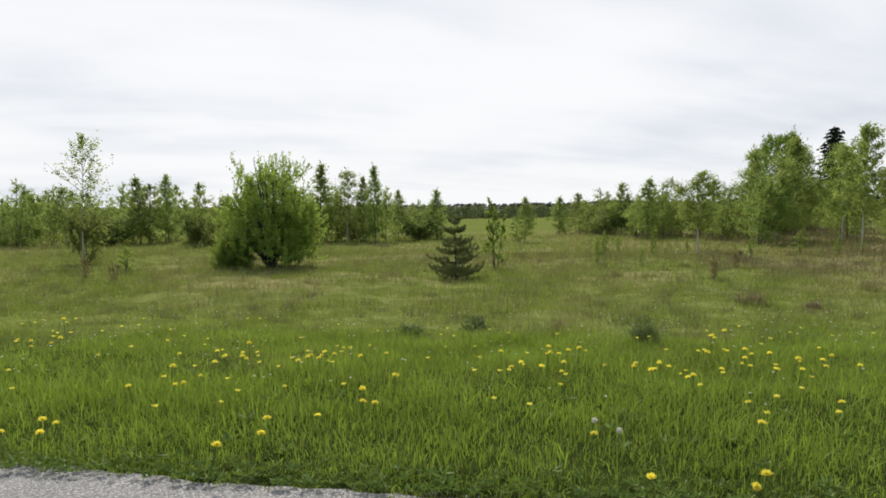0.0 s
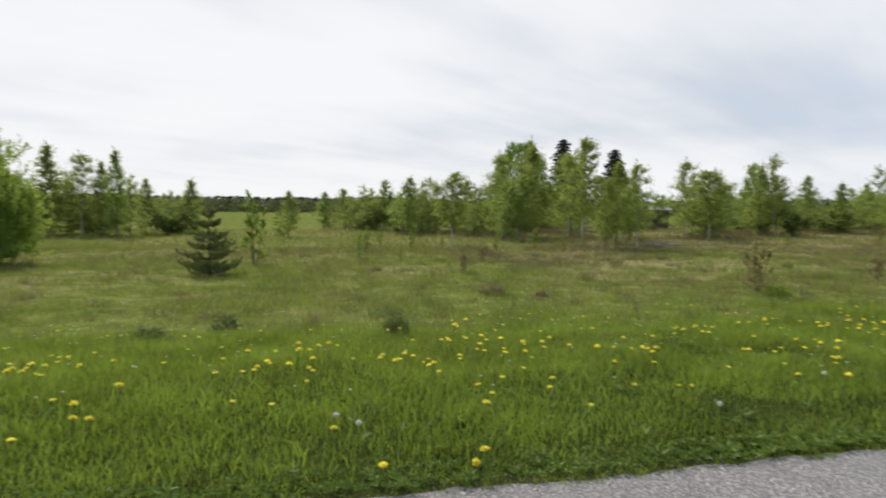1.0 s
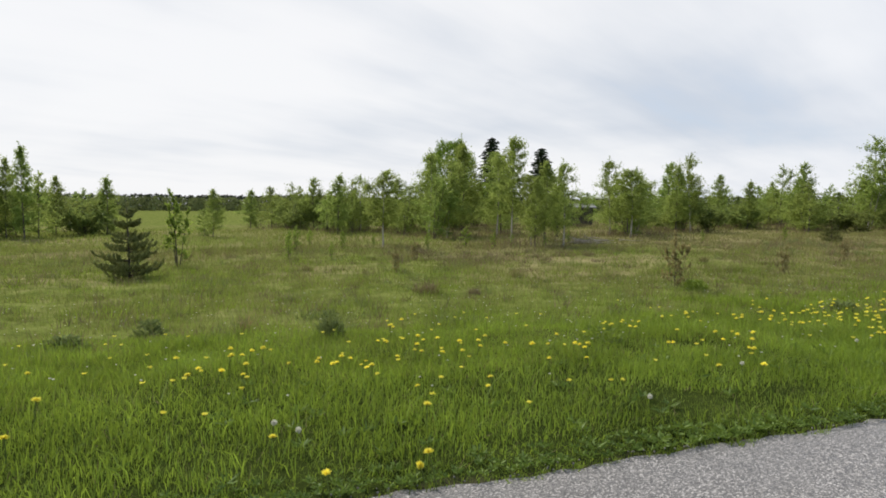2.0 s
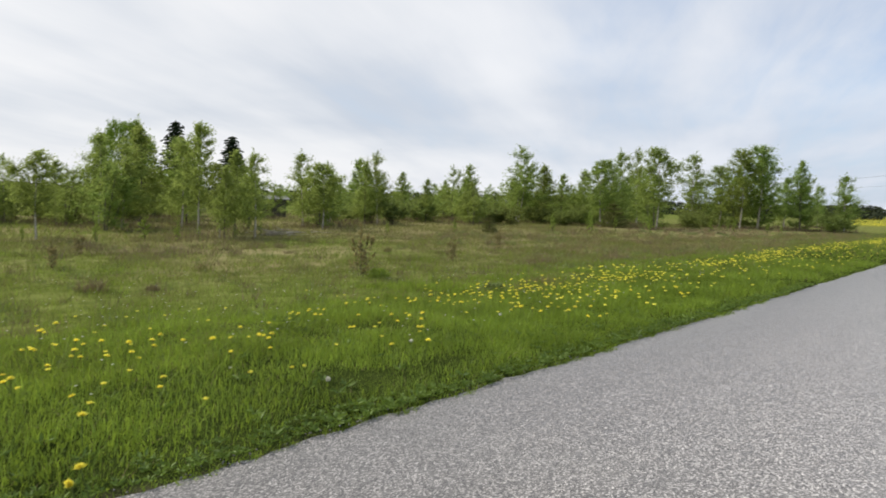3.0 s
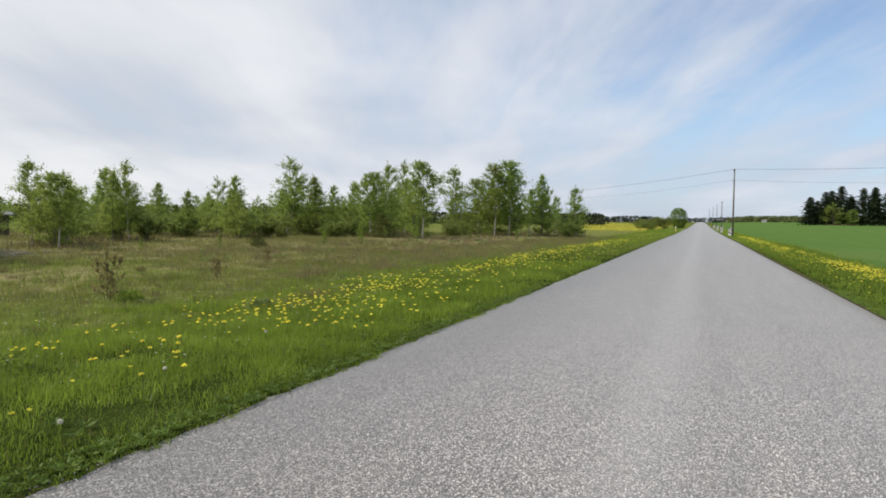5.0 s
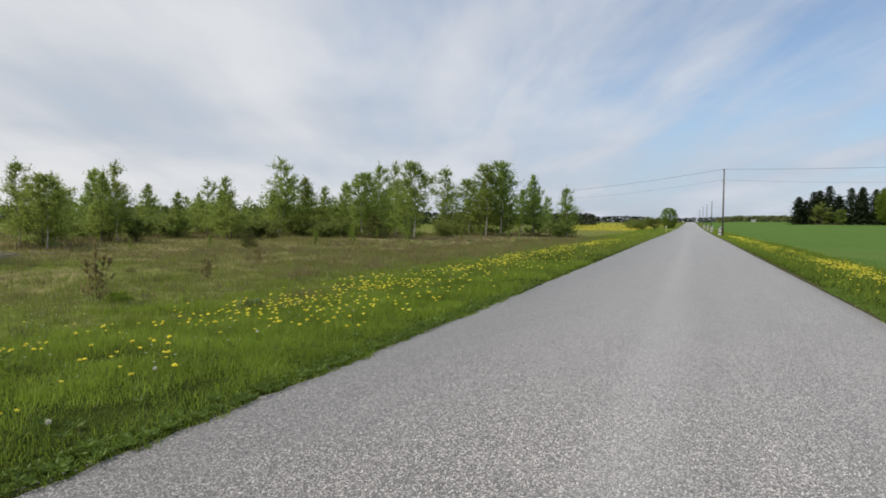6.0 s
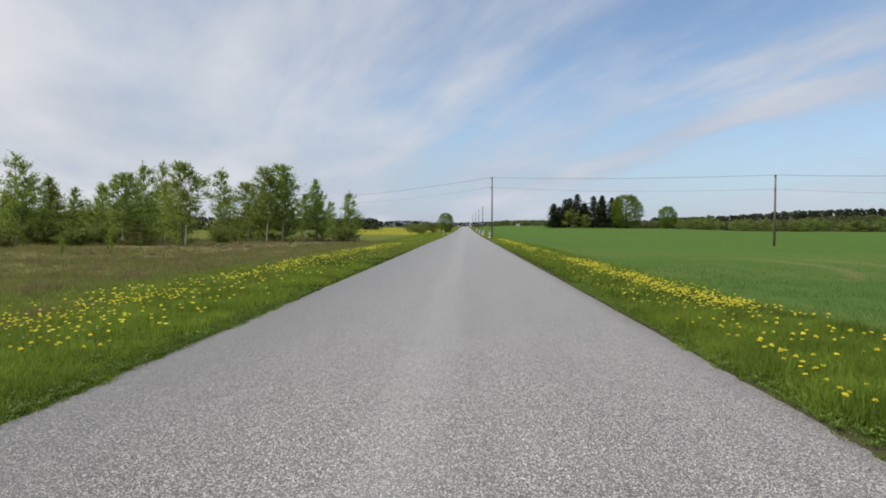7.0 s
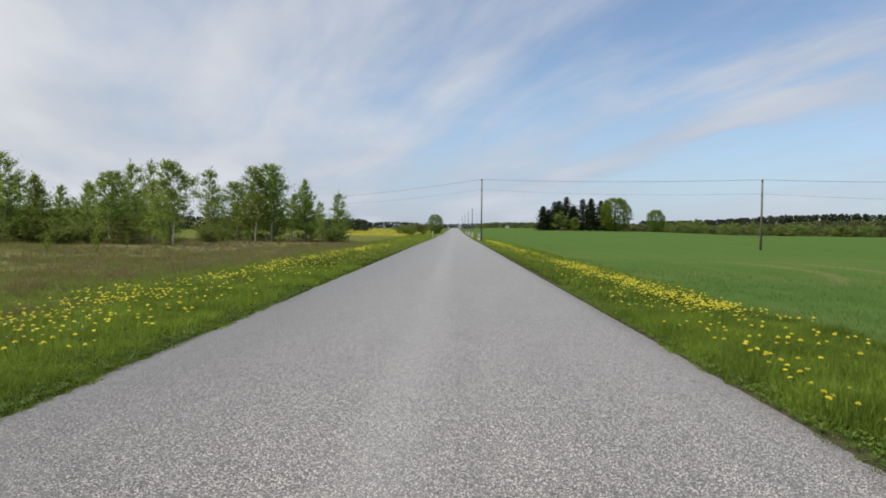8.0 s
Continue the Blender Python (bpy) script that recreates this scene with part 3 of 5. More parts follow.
def dome_parts(seed, H, W, shoots=1400, each=20, size=0.125):
    """A broad crown of leafy shoots round a forked trunk, lumpy and with gaps, reaching low down."""
    r = np.random.default_rng(seed)
    stem_paths, limb_paths, P, D = [], [], [], []
    Z = np.array([0, 0, 1.0])
    t = np.linspace(0, 1, 8)
    stem_paths.append((np.stack([0.15 * np.sin(3 * t), 0.1 * np.sin(4 * t), t * H * 0.85 - 0.05], 1), 0.022 * H * (1 - 0.9 * t) + 0.01))
    for k in range(16):
        o = np.array([math.cos(2.4 * k), math.sin(2.4 * k), 0])
        z, reach = H * (0.12 + 0.6 * k / 16), W * 0.42 * r.uniform(0.6, 1)
        u = np.linspace(0, 1, 5)
        limb_paths.append((Z * z + o * (reach * u)[:, None] + Z * (reach * 0.7 * u ** 1.3)[:, None], 0.035 * (1 - 0.85 * u) + 0.008))
    lumps = [(r.uniform(0, 2 * math.pi), r.uniform(0.2, 0.95)) for _ in range(16)]
    for k in range(shoots):
        f = r.uniform(0.06, 0.96)
        lift = (f - 0.48) / 0.50
        az = r.uniform(0, 2 * math.pi)
        bulge = max(math.cos(az - a) - 2.6 * abs(f - g) for a, g in lumps)
        edge = W / 2 * max(0.05, 1 - abs(lift) ** 2.3) ** 0.5 * (0.80 + 0.22 * bulge)
        o = np.array([math.cos(az), math.sin(az), 0])
        b = o * edge * r.uniform(0.1, 1) ** 0.4 + Z * f * H * (0.97 + 0.05 * bulge)
        d = unit(o * 0.5 + r.normal(0, 0.45, 3) + Z * (0.2 + 0.7 * f))
        w = r.uniform(-0.2, 1.0, each)[:, None]
        P.append(b + d * 0.085 * W * w + r.normal(0, 0.017 * W, (each, 3)))
        D.append(np.tile(d, (each, 1)))
    return tubes(stem_paths, 7), tubes(limb_paths, 4), small_leaves(r, np.concatenate(P), np.concatenate(D), size)


birch_mats = ("birch_bark", "twig", "birch_leaf")
grey_mats = ("young_bark", "twig", "birch_leaf")
B = "young birches of the meadow"
birch_kinds = [
    Kind(plant("birch_tree", "young slender birch with fresh light green leaves", "tree", B, *birch_parts(1, 6, 2.6, 0.14, 50, 6200, 0.09), grey_mats), 6, 2.15),
    Kind(plant("birch_tree", "young birch with a pointed fresh green crown", "tree", B, *birch_parts(2, 6, 2.4, 0.10, 50, 6200, 0.09, top=1.1), grey_mats), 6, 2.0),
    Kind(plant("birch_tree", "bushy young birch with several thin stems", "tree", B, *birch_parts(3, 6, 3.0, 0.07, 54, 6400, 0.09, stems=3, top=0.8), grey_mats), 6, 2.6),
    Kind(plant("birch_tree", "birch with a bare white stem and a green crown above", "tree", B, *birch_parts(4, 7, 3.0, 0.27, 50, 6300, 0.098, top=0.52), birch_mats), 7, 2.45),
    Kind(plant("birch_tree", "loose open birch with thin spring leaves", "tree", B, *birch_parts(5, 7, 2.8, 0.22, 44, 5200, 0.088, top=0.62), birch_mats), 7, 2.35),
    Kind(plant("birch_tree", "full green birch with an uneven pointed top", "tree", B, *birch_parts(6, 7, 3.4, 0.18, 58, 7400, 0.098, top=0.5, stems=2), birch_mats), 7, 2.85),
]
far_birches = [
    Kind(plant("birch_tree", "young birch deeper in the thicket with fresh leaves", "tree", B, *birch_parts(15, 5, 2.6, 0.03, 30, 2300, 0.115, twiggy=False), grey_mats), 5, 2.35),
    Kind(plant("birch_tree", "bushy birch deeper in the thicket with fresh leaves", "tree", B, *birch_parts(16, 5, 3.0, 0.03, 32, 2300, 0.115, twiggy=False, stems=2, top=0.65), grey_mats), 5, 2.7),
]
sparse_birch = Kind(plant("birch_tree", "tall thin birch with few leaves and a white stem", "tree", B,
                          *birch_parts(7, 6, 2.6, 0.38, 30, 1300, 0.075, top=0.8, droop=0.1, loose=0.018, thick=0.45), birch_mats), 6, 2.4)
sapling = Kind(plant("sapling", "thin sapling with small yellow-green leaves", "tree", "saplings in the meadow",
                     *birch_parts(8, 2.7, 0.9, 0.12, 22, 900, 0.075, droop=0.0, stems=3, top=0.3), ("twig", "twig", "willow_leaf")), 2.7, 0.9)
low_bush = Kind(plant("bush", "low uneven bush with dull green leaves and brown twigs", "bush", "bushes under the birches",
                      *birch_parts(9, 2.4, 3.2, 0.03, 34, 1700, 0.145, droop=0.1, stems=6, top=0.2, twiggy=False), ("twig", "twig", "bush_leaf")), 2.4, 3.0)
round_tree = Kind(plant("broadleaf_tree", "large broad-leaved tree with a dense rounded green crown", "tree", "broad-leaved trees",
                        *dome_parts(10, 9, 6.0), ("twig", "twig", "broad_leaf")), 9, 6.0)


def willow_parts(seed, H, W):
    """A many-stemmed dome: stems fan out from the foot, dense leafy sprays in lumps with gaps between, upright shoots on top."""
    r = np.random.default_rng(seed)
    stem_paths, limb_paths, P, D = [], [], [], []
    Z = np.array([0, 0, 1.0])
    ends = []
    for s in range(26):
        az, tilt = s * 2.4, 0.08 + 0.9 * ((s + 0.5) / 26) ** 0.7
        o = np.array([math.cos(az), math.sin(az), 0])
        reach, high = tilt * W * 0.38, H * (0.90 - 0.52 * tilt ** 2.0) * r.uniform(0.84, 1.0)
        u = np.linspace(0, 1, 8)
        path = o * (0.10 + reach * u ** 1.1)[:, None] + Z * (high * u)[:, None] + r.normal(0, 0.03, (8, 3)) * u[:, None]
        path[:, 2] -= 0.05
        stem_paths.append((path, 0.055 * (1 - 0.9 * u) + 0.006))
        ends.append(path)
    for k in range(270):                        # sprays: each a bough with its own lump of shoots
        path = ends[k % 26]
        w = r.uniform(0.22, 1.0)
        b = np.array([np.interp(w, np.linspace(0, 1, 8), path[:, a]) for a in range(3)])
        az = math.atan2(b[1], b[0]) + r.normal(0, 0.8)
        o = np.array([math.cos(az), math.sin(az), 0])
        z = b[2] + r.uniform(-0.25, 0.3) * H * 0.25 if k % 3 else r.uniform(0.08, 0.42) * H
        z = min(max(z, 0.25), 0.93 * H)
        lift = (z - 0.36 * H) / (0.62 * H) if z > 0.36 * H else (z - 0.36 * H) / (0.70 * H)
        edge = W / 2 * math.sqrt(max(0.03, 1 - min(1, abs(lift)) ** 2.0))
        c = o * edge * (r.uniform(0.45, 1.0) if z < 0.62 * H else r.uniform(0.05, 1.0)) * (0.92 + 0.14 * math.sin(3 * az + 2 * z)) + Z * z
        limb_paths.append((np.stack([b, (b + c) / 2 + Z * 0.06, c]), [0.014, 0.010, 0.004]))
        lump = r.uniform(0.2, 0.5)
        for _ in range(8):
            d = unit(o * (0.5 - 0.3 * z / H) + r.normal(0, 0.4, 3) + Z * (0.35 + 0.9 * z / H))
            e = c + r.normal(0, 0.42, 3) * lump
            L = r.uniform(0.25, 0.5) * (1.5 if z > 0.68 * H else 1.0)
            m = 19
            q = r.uniform(-0.1, 1.0, m)[:, None]
            P.append(e + d * L * q + r.normal(0, 0.035, (m, 3)))
            D.append(np.tile(d + Z * 0.2, (m, 1)))
    P, D = np.concatenate(P), np.concatenate(D)
    keep = P[:, 2] > 0.06
    return tubes(stem_paths, 7), tubes(limb_paths, 3), leaves(r, P[keep], D[keep], 0.10, 0.058, 0.6)


def spruce_parts(seed, H, W, rows=30, each=9):
    r = np.random.default_rng(seed)
    t = np.linspace(0, 1, 8)
    stem = [(np.stack([0 * t, 0 * t, t * H - 0.05], 1), 0.014 * H * (1 - 0.95 * t) + 0.01)]
    P, D, limb = [], [], []
    for k in range(rows):
        g = (k + 0.5) / rows
        z = H * (0.06 + 0.92 * g)
        for j in range(each):
            az = j * 2 * math.pi / each + k * 0.7 + r.normal(0, 0.2)
            o = np.array([math.cos(az), math.sin(az), 0])
            L = W / 2 * (1 - g) ** 0.6 * r.uniform(0.45, 1.25) * (1.15 if k % 4 == 0 else 0.85) + 0.18
            e = o * L + np.array([0, 0, z - 0.30 * L])
            limb.append((np.stack([[0, 0, z], o * L * 0.5 + [0, 0, z - 0.18 * L], e]), [0.02, 0.014, 0.006]))
            m = int(6 + 9 * (1 - g))
            q = r.uniform(0.1, 1.05, m)
            c = np.array([0, 0, z]) + q[:, None] * (e - np.array([0, 0, z])) + r.normal(0, 0.10 * L + 0.03, (m, 3)) * np.array([1, 1, 0.5])
            P.append(c), D.append(np.tile(o * 0.7 + np.array([0, 0, -0.5]), (m, 1)))
    P, D = np.concatenate(P), np.concatenate(D)
    s = H * 0.036
    return tubes(stem, 6), tubes(limb, 3), leaves(r, P, D, s * 1.3, s * 0.6, 0.45)


def pine_parts(seed, H, W):
    """A young pine: whorls of branches well apart on a dark stem, their ends turned up and brushed with long needles."""
    r = np.random.default_rng(seed)
    t = np.linspace(0, 1, 7)
    stem = [(np.stack([0.02 * np.sin(5 * t), 0.02 * np.cos(4 * t), t * H - 0.04], 1), 0.048 * (1 - 0.85 * t) + 0.006)]
    limb, P, D = [], [], []

    def brush(path, n, low=0.3):
        q = r.uniform(low, 1.03, n)
        u = np.linspace(0, 1, len(path))
        c = np.stack([np.interp(q, u, path[:, a]) for a in range(3)], 1)
        d = unit(path[-1] - path[-2])
        P.append(c + r.normal(0, 0.012, (n, 3)))
        D.append(unit(d * 0.75 + unit(r.normal(size=(n, 3)))))

    for k, (z0, reach) in enumerate([(0.05, 1.0), (0.13, 1.0), (0.25, 0.9), (0.40, 0.78), (0.56, 0.56), (0.72, 0.36), (0.86, 0.2)]):
        n = 6 if k < 4 else 5
        for j in range(n):
            az = j * 2 * math.pi / n + k * 0.9 + r.normal(0, 0.25)
            z = z0 + r.normal(0, 0.03)
            o = np.array([math.cos(az), math.sin(az), 0])
            L = reach * W / 2 * r.uniform(0.7, 1.08)
            u = np.linspace(0, 1, 6)[:, None]
            path = np.array([0, 0, z * H]) + o * L * u + np.array([0, 0, 1.0]) * (r.uniform(-0.10, 0.12) * L * u + r.uniform(0.1, 0.32) * L * u ** 3)
            limb.append((path, 0.016 * (1 - 0.7 * u[:, 0]) + 0.003))
            brush(path, 140, 0.2)
            for s in range(6):
                w = 0.26 + 0.135 * s
                b = np.array([np.interp(w, u[:, 0], path[:, a]) for a in range(3)])
                side = np.array([-o[1], o[0], 0]) * (1 if s % 2 else -1)
                l2 = (0.10 + 0.26 * L) * r.uniform(0.7, 1.2)
                sub = np.stack([b, b + (o * 0.5 + side * 0.6) * l2 * 0.7 + [0, 0, 0.1 * l2], b + (o * 0.6 + side * 0.65) * l2 + [0, 0, 0.55 * l2]])
                limb.append((sub, [0.008, 0.006, 0.003]))
                brush(sub, 80)
    top = np.array([[0, 0, 0.88 * H], [0, 0, 0.96 * H], [0, 0, 1.04 * H]])
    brush(top, 70)
    P, D = np.concatenate(P), np.concatenate(D)
    return tubes(stem, 7), tubes(limb, 4), leaves(r, P + D * 0.03, D, 0.105, 0.030, 0.15, 0.0)


willow = Kind(plant("willow_bush", "large round willow bush with many stems and fresh green leaves", "bush", "willow bushes", *willow_parts(21, 4.9, 4.4), ("twig", "twig", "willow_leaf")), 4.9, 4.4)
spruce = Kind(plant("spruce_tree", "dark green spruce with a pointed top", "tree", "spruces", *spruce_parts(22, 13, 4.4), ("twig", "twig", "spruce_needle")), 13, 4.4)
spruce_b = Kind(plant("spruce_tree", "dark old spruce with ragged branches", "tree", "spruces", *spruce_parts(23, 14, 5.4, 26, 8), ("twig", "twig", "spruce_needle")), 14, 5.4)
pine = Kind(plant("pine_sapling", "small grey-green pine with upturned branches", "tree", "small pines", *pine_parts(24, 2.6, 2.3), ("twig", "twig", "pine_needle")), 2.6, 2.3)

# ---- the trees in their places ----
willow.set(-10.75, 24.4, 5.25, 4.0, 40)
willow.set(-12.1, 23.7, 1.9, 1.6, 110, "low yellow-green willow shoots beside the large bush")
pine.set(-2.78, 20.6, 2.2, 1.75, 10)
low_bush.set(-20.6, 26.6, 2.3, 1.8, 70, "dull green bush round the foot of a thin birch")
pine.set(58.2, 30.9, 2.6, 3.2, 120, "dark bushy pine at the edge of the birches")
pine.set(34.5, 28.0, 1.5, 1.2, 200)
sparse_birch.set(-20.2, 25.8, 5.9, 2.7, 30)
sapling.set(-1.7, 24.4, 2.75, 0.95, 15)


def birch(k, x, y, h, w, turn=None):
    h += 0.5 * float(sstep(45, 85, x))
    birch_kinds[k].set(x, y, h, w, (37 * x + 61 * y) % 360 if turn is None else turn)
    if x > 24 or y > 43:                      # a smaller one behind it thickens the row
        away = 1 + (2.2 + (x * 7.3) % 1.5) / math.hypot(x, y)
        far_birches[k % 2].set(x * away + (y * 3.1) % 1.6 - 0.8, y * away, h * (0.52 + (x * 1.7) % 0.25), w * 1.15, 53 * x)
    if 44 < x < 92:                           # and a taller one deeper in the grove
        away = 1 + (4.0 + (x * 3.7) % 4) / math.hypot(x, y)
        far_birches[(k + 1) % 2].set(x * away + (y * 5.3) % 3 - 1.5, y * away + (x * 2.9) % 2 - 1, h * (0.66 + (x * 2.3) % 0.22), w * 0.95, 31 * x)


# behind the willow and towards the far gap
birch(1, -31.5, 47.0, 5.5, 2.5)
birch(0, -30.4, 49.2, 5.8, 2.1)
birch(2, -23.8, 42.0, 3.7, 2.4)
birch(2, -37.0, 40.7, 5.0, 2.6)
birch(4, -34.6, 42.5, 4.6, 2.2)
birch(1, -16.4, 47.3, 6.3, 2.7)
birch(5, -18.2, 45.2, 5.2, 2.6)
birch(4, -14.3, 47.0, 5.7, 2.5)
birch(0, -13.0, 46.9, 5.2, 1.7)
birch(1, -11.5, 44.9, 5.9, 1.8)
birch(0, -11.3, 51.8, 4.3, 1.6)
birch(2, -10.7, 58.1, 3.5, 2.4)
birch(1, -8.0, 51.4, 4.3, 2.1)
birch(0, -0.7, 45.5, 3.4, 1.5)
# the row from the gap to the big tree
birch(1, 2.5, 62.9, 3.8, 2.0)
birch(0, 4.8, 67.5, 4.2, 2.2)
birch(2, 6.2, 61.5, 4.4, 2.6)
birch(0, 7.6, 56.4, 4.6, 2.1)
birch(1, 8.2, 48.0, 4.7, 2.2)
birch(2, 9.9, 50.5, 4.2, 2.2)
birch(5, 11.0, 52.7, 4.6, 2.3)
birch(3, 7.7, 31.8, 4.0, 1.8)
birch(0, 14.0, 51.7, 4.5, 2.5)
birch(2, 12.6, 45.0, 3.9, 2.2)
# the tall group
round_tree.set(19.4, 53.4, 8.0, 4.7, 20)
birch(4, 20.1, 53.0, 8.3, 1.8)
birch(4, 16.6, 51.0, 6.8, 1.6)
birch(4, 14.9, 46.1, 6.4, 2.4)
birch(5, 14.2, 40.0, 5.4, 3.0)
birch(0, 15.8, 41.5, 6.6, 2.6)
birch(2, 12.9, 39.0, 4.2, 2.4)
birch(3, 24.7, 54.1, 4.6, 2.4)
birch(3, 15.3, 32.4, 6.0, 2.1)
birch(3, 18.3, 41.0, 5.9, 2.2)
birch(0, 19.8, 43.5, 5.3, 2.2)
birch(3, 15.4, 30.3, 3.9, 1.3)
birch(0, 15.0, 29.0, 3.7, 1.3)
birch(4, 16.3, 28.4, 4.4, 1.6)
birch(0, 18.0, 33.5, 4.9, 2.0)
birch(2, 21.5, 38.0, 4.6, 2.4)
spruce_b.set(44.4, 100.7, 14.4, 8.0, 0)
spruce.set(59.3, 110.2, 14.0, 7.6, 90)
round_tree.set(40.0, 92.0, 6.0, 7.0, 150)
# the row along the back of the meadow
birch(4, 27.2, 40.2, 5.7, 2.4)
birch(3, 25.8, 35.8, 4.6, 2.4)
birch(5, 28.6, 39.0, 4.9, 2.2)
birch(0, 39.5, 48.7, 6.3, 2.8)
birch(5, 35.6, 41.3, 6.2, 2.9)
birch(0, 33.9, 41.0, 5.4, 2.0)
birch(0, 46.0, 49.2, 5.3, 2.1)
birch(1, 44.5, 44.2, 4.5, 2.0)
birch(2, 57.7, 52.8, 6.6, 3.5)
birch(2, 45.2, 38.6, 4.2, 3.2)
birch(0, 49.0, 42.5, 6.1, 2.4)
birch(5, 58.0, 43.0, 8.5, 4.2)
birch(1, 61.3, 41.3, 6.9, 3.3)
birch(0, 67.6, 43.0, 6.1, 2.5)
birch(0, 75.4, 44.7, 6.9, 2.8)
birch(3, 62.1, 34.5, 7.3, 3.8)
birch(4, 70.5, 36.6, 8.9, 3.3)
birch(5, 66.5, 36.0, 7.0, 3.0)
birch(5, 84.0, 40.9, 10.2, 4.2)
birch(3, 59.3, 26.9, 7.9, 3.6)
birch(4, 93.3, 36.6, 10.3, 4.1)
birch(3, 90.6, 31.8, 8.1, 4.3)
birch(3, 87.3, 28.0, 10.1, 4.2)
birch(3, 90.0, 26.6, 10.7, 5.1)
birch(3, 101.8, 26.4, 7.0, 3.0)
birch(0, 89.8, 21.5, 8.7, 3.4)
birch(4, 117.7, 25.5, 6.6, 2.5)
birch(4, 93.3, 17.2, 6.9, 3.2)
low_bush.set(88.0, 17.2, 1.9, 4.6, 10)
low_bush.set(93.5, 18.6, 2.2, 3.8, 80)

# undergrowth behind and between them
r_bush = np.random.default_rng(5)
for _ in range(30):
    x = r_bush.uniform(-58, -20)
    far_birches[int(r_bush.integers(0, 2))].set(x, r_bush.uniform(44, 62), r_bush.uniform(3.4, 5.4), r_bush.uniform(2.2, 3.4), r_bush.uniform(0, 360))
for _ in range(9):
    low_bush.set(r_bush.uniform(-45, -22), r_bush.uniform(39, 48), r_bush.uniform(1.6, 2.6), r_bush.uniform(2.4, 4.0), r_bush.uniform(0, 360))
for _ in range(7):
    low_bush.set(r_bush.uniform(-20, -8), r_bush.uniform(48, 60), r_bush.uniform(1.5, 2.4), r_bush.uniform(2.4, 3.6), r_bush.uniform(0, 360))
for _ in range(14):
    f = r_bush.uniform(0, 1)
    low_bush.set(6 + 14 * f, 56 - 6 * f + r_bush.uniform(0, 8), r_bush.uniform(1.6, 2.8), r_bush.uniform(2.2, 3.6), r_bush.uniform(0, 360))
for _ in range(12):
    f = r_bush.uniform(0, 1)
    far_birches[int(r_bush.integers(0, 2))].set(20 + 14 * f, 60 - 4 * f + r_bush.uniform(0, 12), r_bush.uniform(3.5, 5.5), r_bush.uniform(2.2, 3.0), r_bush.uniform(0, 360))
for _ in range(26):
    f = r_bush.uniform(0, 1)
    far_birches[int(r_bush.integers(0, 2))].set(40 + 55 * f, 58 - 16 * f + r_bush.uniform(0, 14), r_bush.uniform(3.5, 6.0), r_bush.uniform(2.4, 3.6), r_bush.uniform(0, 360))
for _ in range(16):
    f = r_bush.uniform(0, 1)
    low_bush.set(30 + 62 * f, 44 - 18 * f + r_bush.uniform(0, 6), r_bush.uniform(1.2, 2.4), r_bush.uniform(2.4, 4.0), r_bush.uniform(0, 360))

# ---- across the field ----
for x, y, h, w, k in [(257.6, -36.0, 10.2, 6.0, 0), (262.0, -39.0, 9.0, 6.5, 1), (256.9, -40.5, 12.0, 6.0, 1), (256.1, -45.2, 14.0, 7.5, 1), (261.0, -43.0, 12.5, 7.0, 0),
                      (260.5, -49.0, 10.5, 7.0, 0), (255.0, -51.6, 13.2, 6.5, 1), (254.3, -54.8, 13.4, 6.0, 0), (262.0, -56.5, 12.0, 7.0, 1), (253.5, -58.6, 12.6, 6.5, 1), (256.0, -61.5, 12.9, 6.0, 0)]:
    (spruce_b if k else spruce).set(x, y, h, w * 1.25, 40 * x)
round_tree.set(248.0, -63.2, 13.2, 12.5, 60, "large fresh green broad-leaved tree beside dark spruces")
far_birches[1].set(252.0, -42.5, 8.0, 6.5, 200)
far_birches[0].set(251.0, -47.5, 5.5, 6.5, 20)
round_tree.set(248.0, -78.8, 8.8, 7.2, 100, "round dark green tree at the edge of the field")
far_birches[0].set(247.0, -81.0, 5.0, 6.5, 10)
round_tree.set(188.0, 5.8, 5.9, 4.8, 30, "round green roadside tree")
for x, y, h, w in [(192, 10.0, 3.0, 5.5), (196, 13.5, 2.6, 5.5), (205, 17.5, 2.6, 6.0), (188, 14, 2.0, 4.5)]:
    low_bush.set(x, y, h, w, 13 * x)


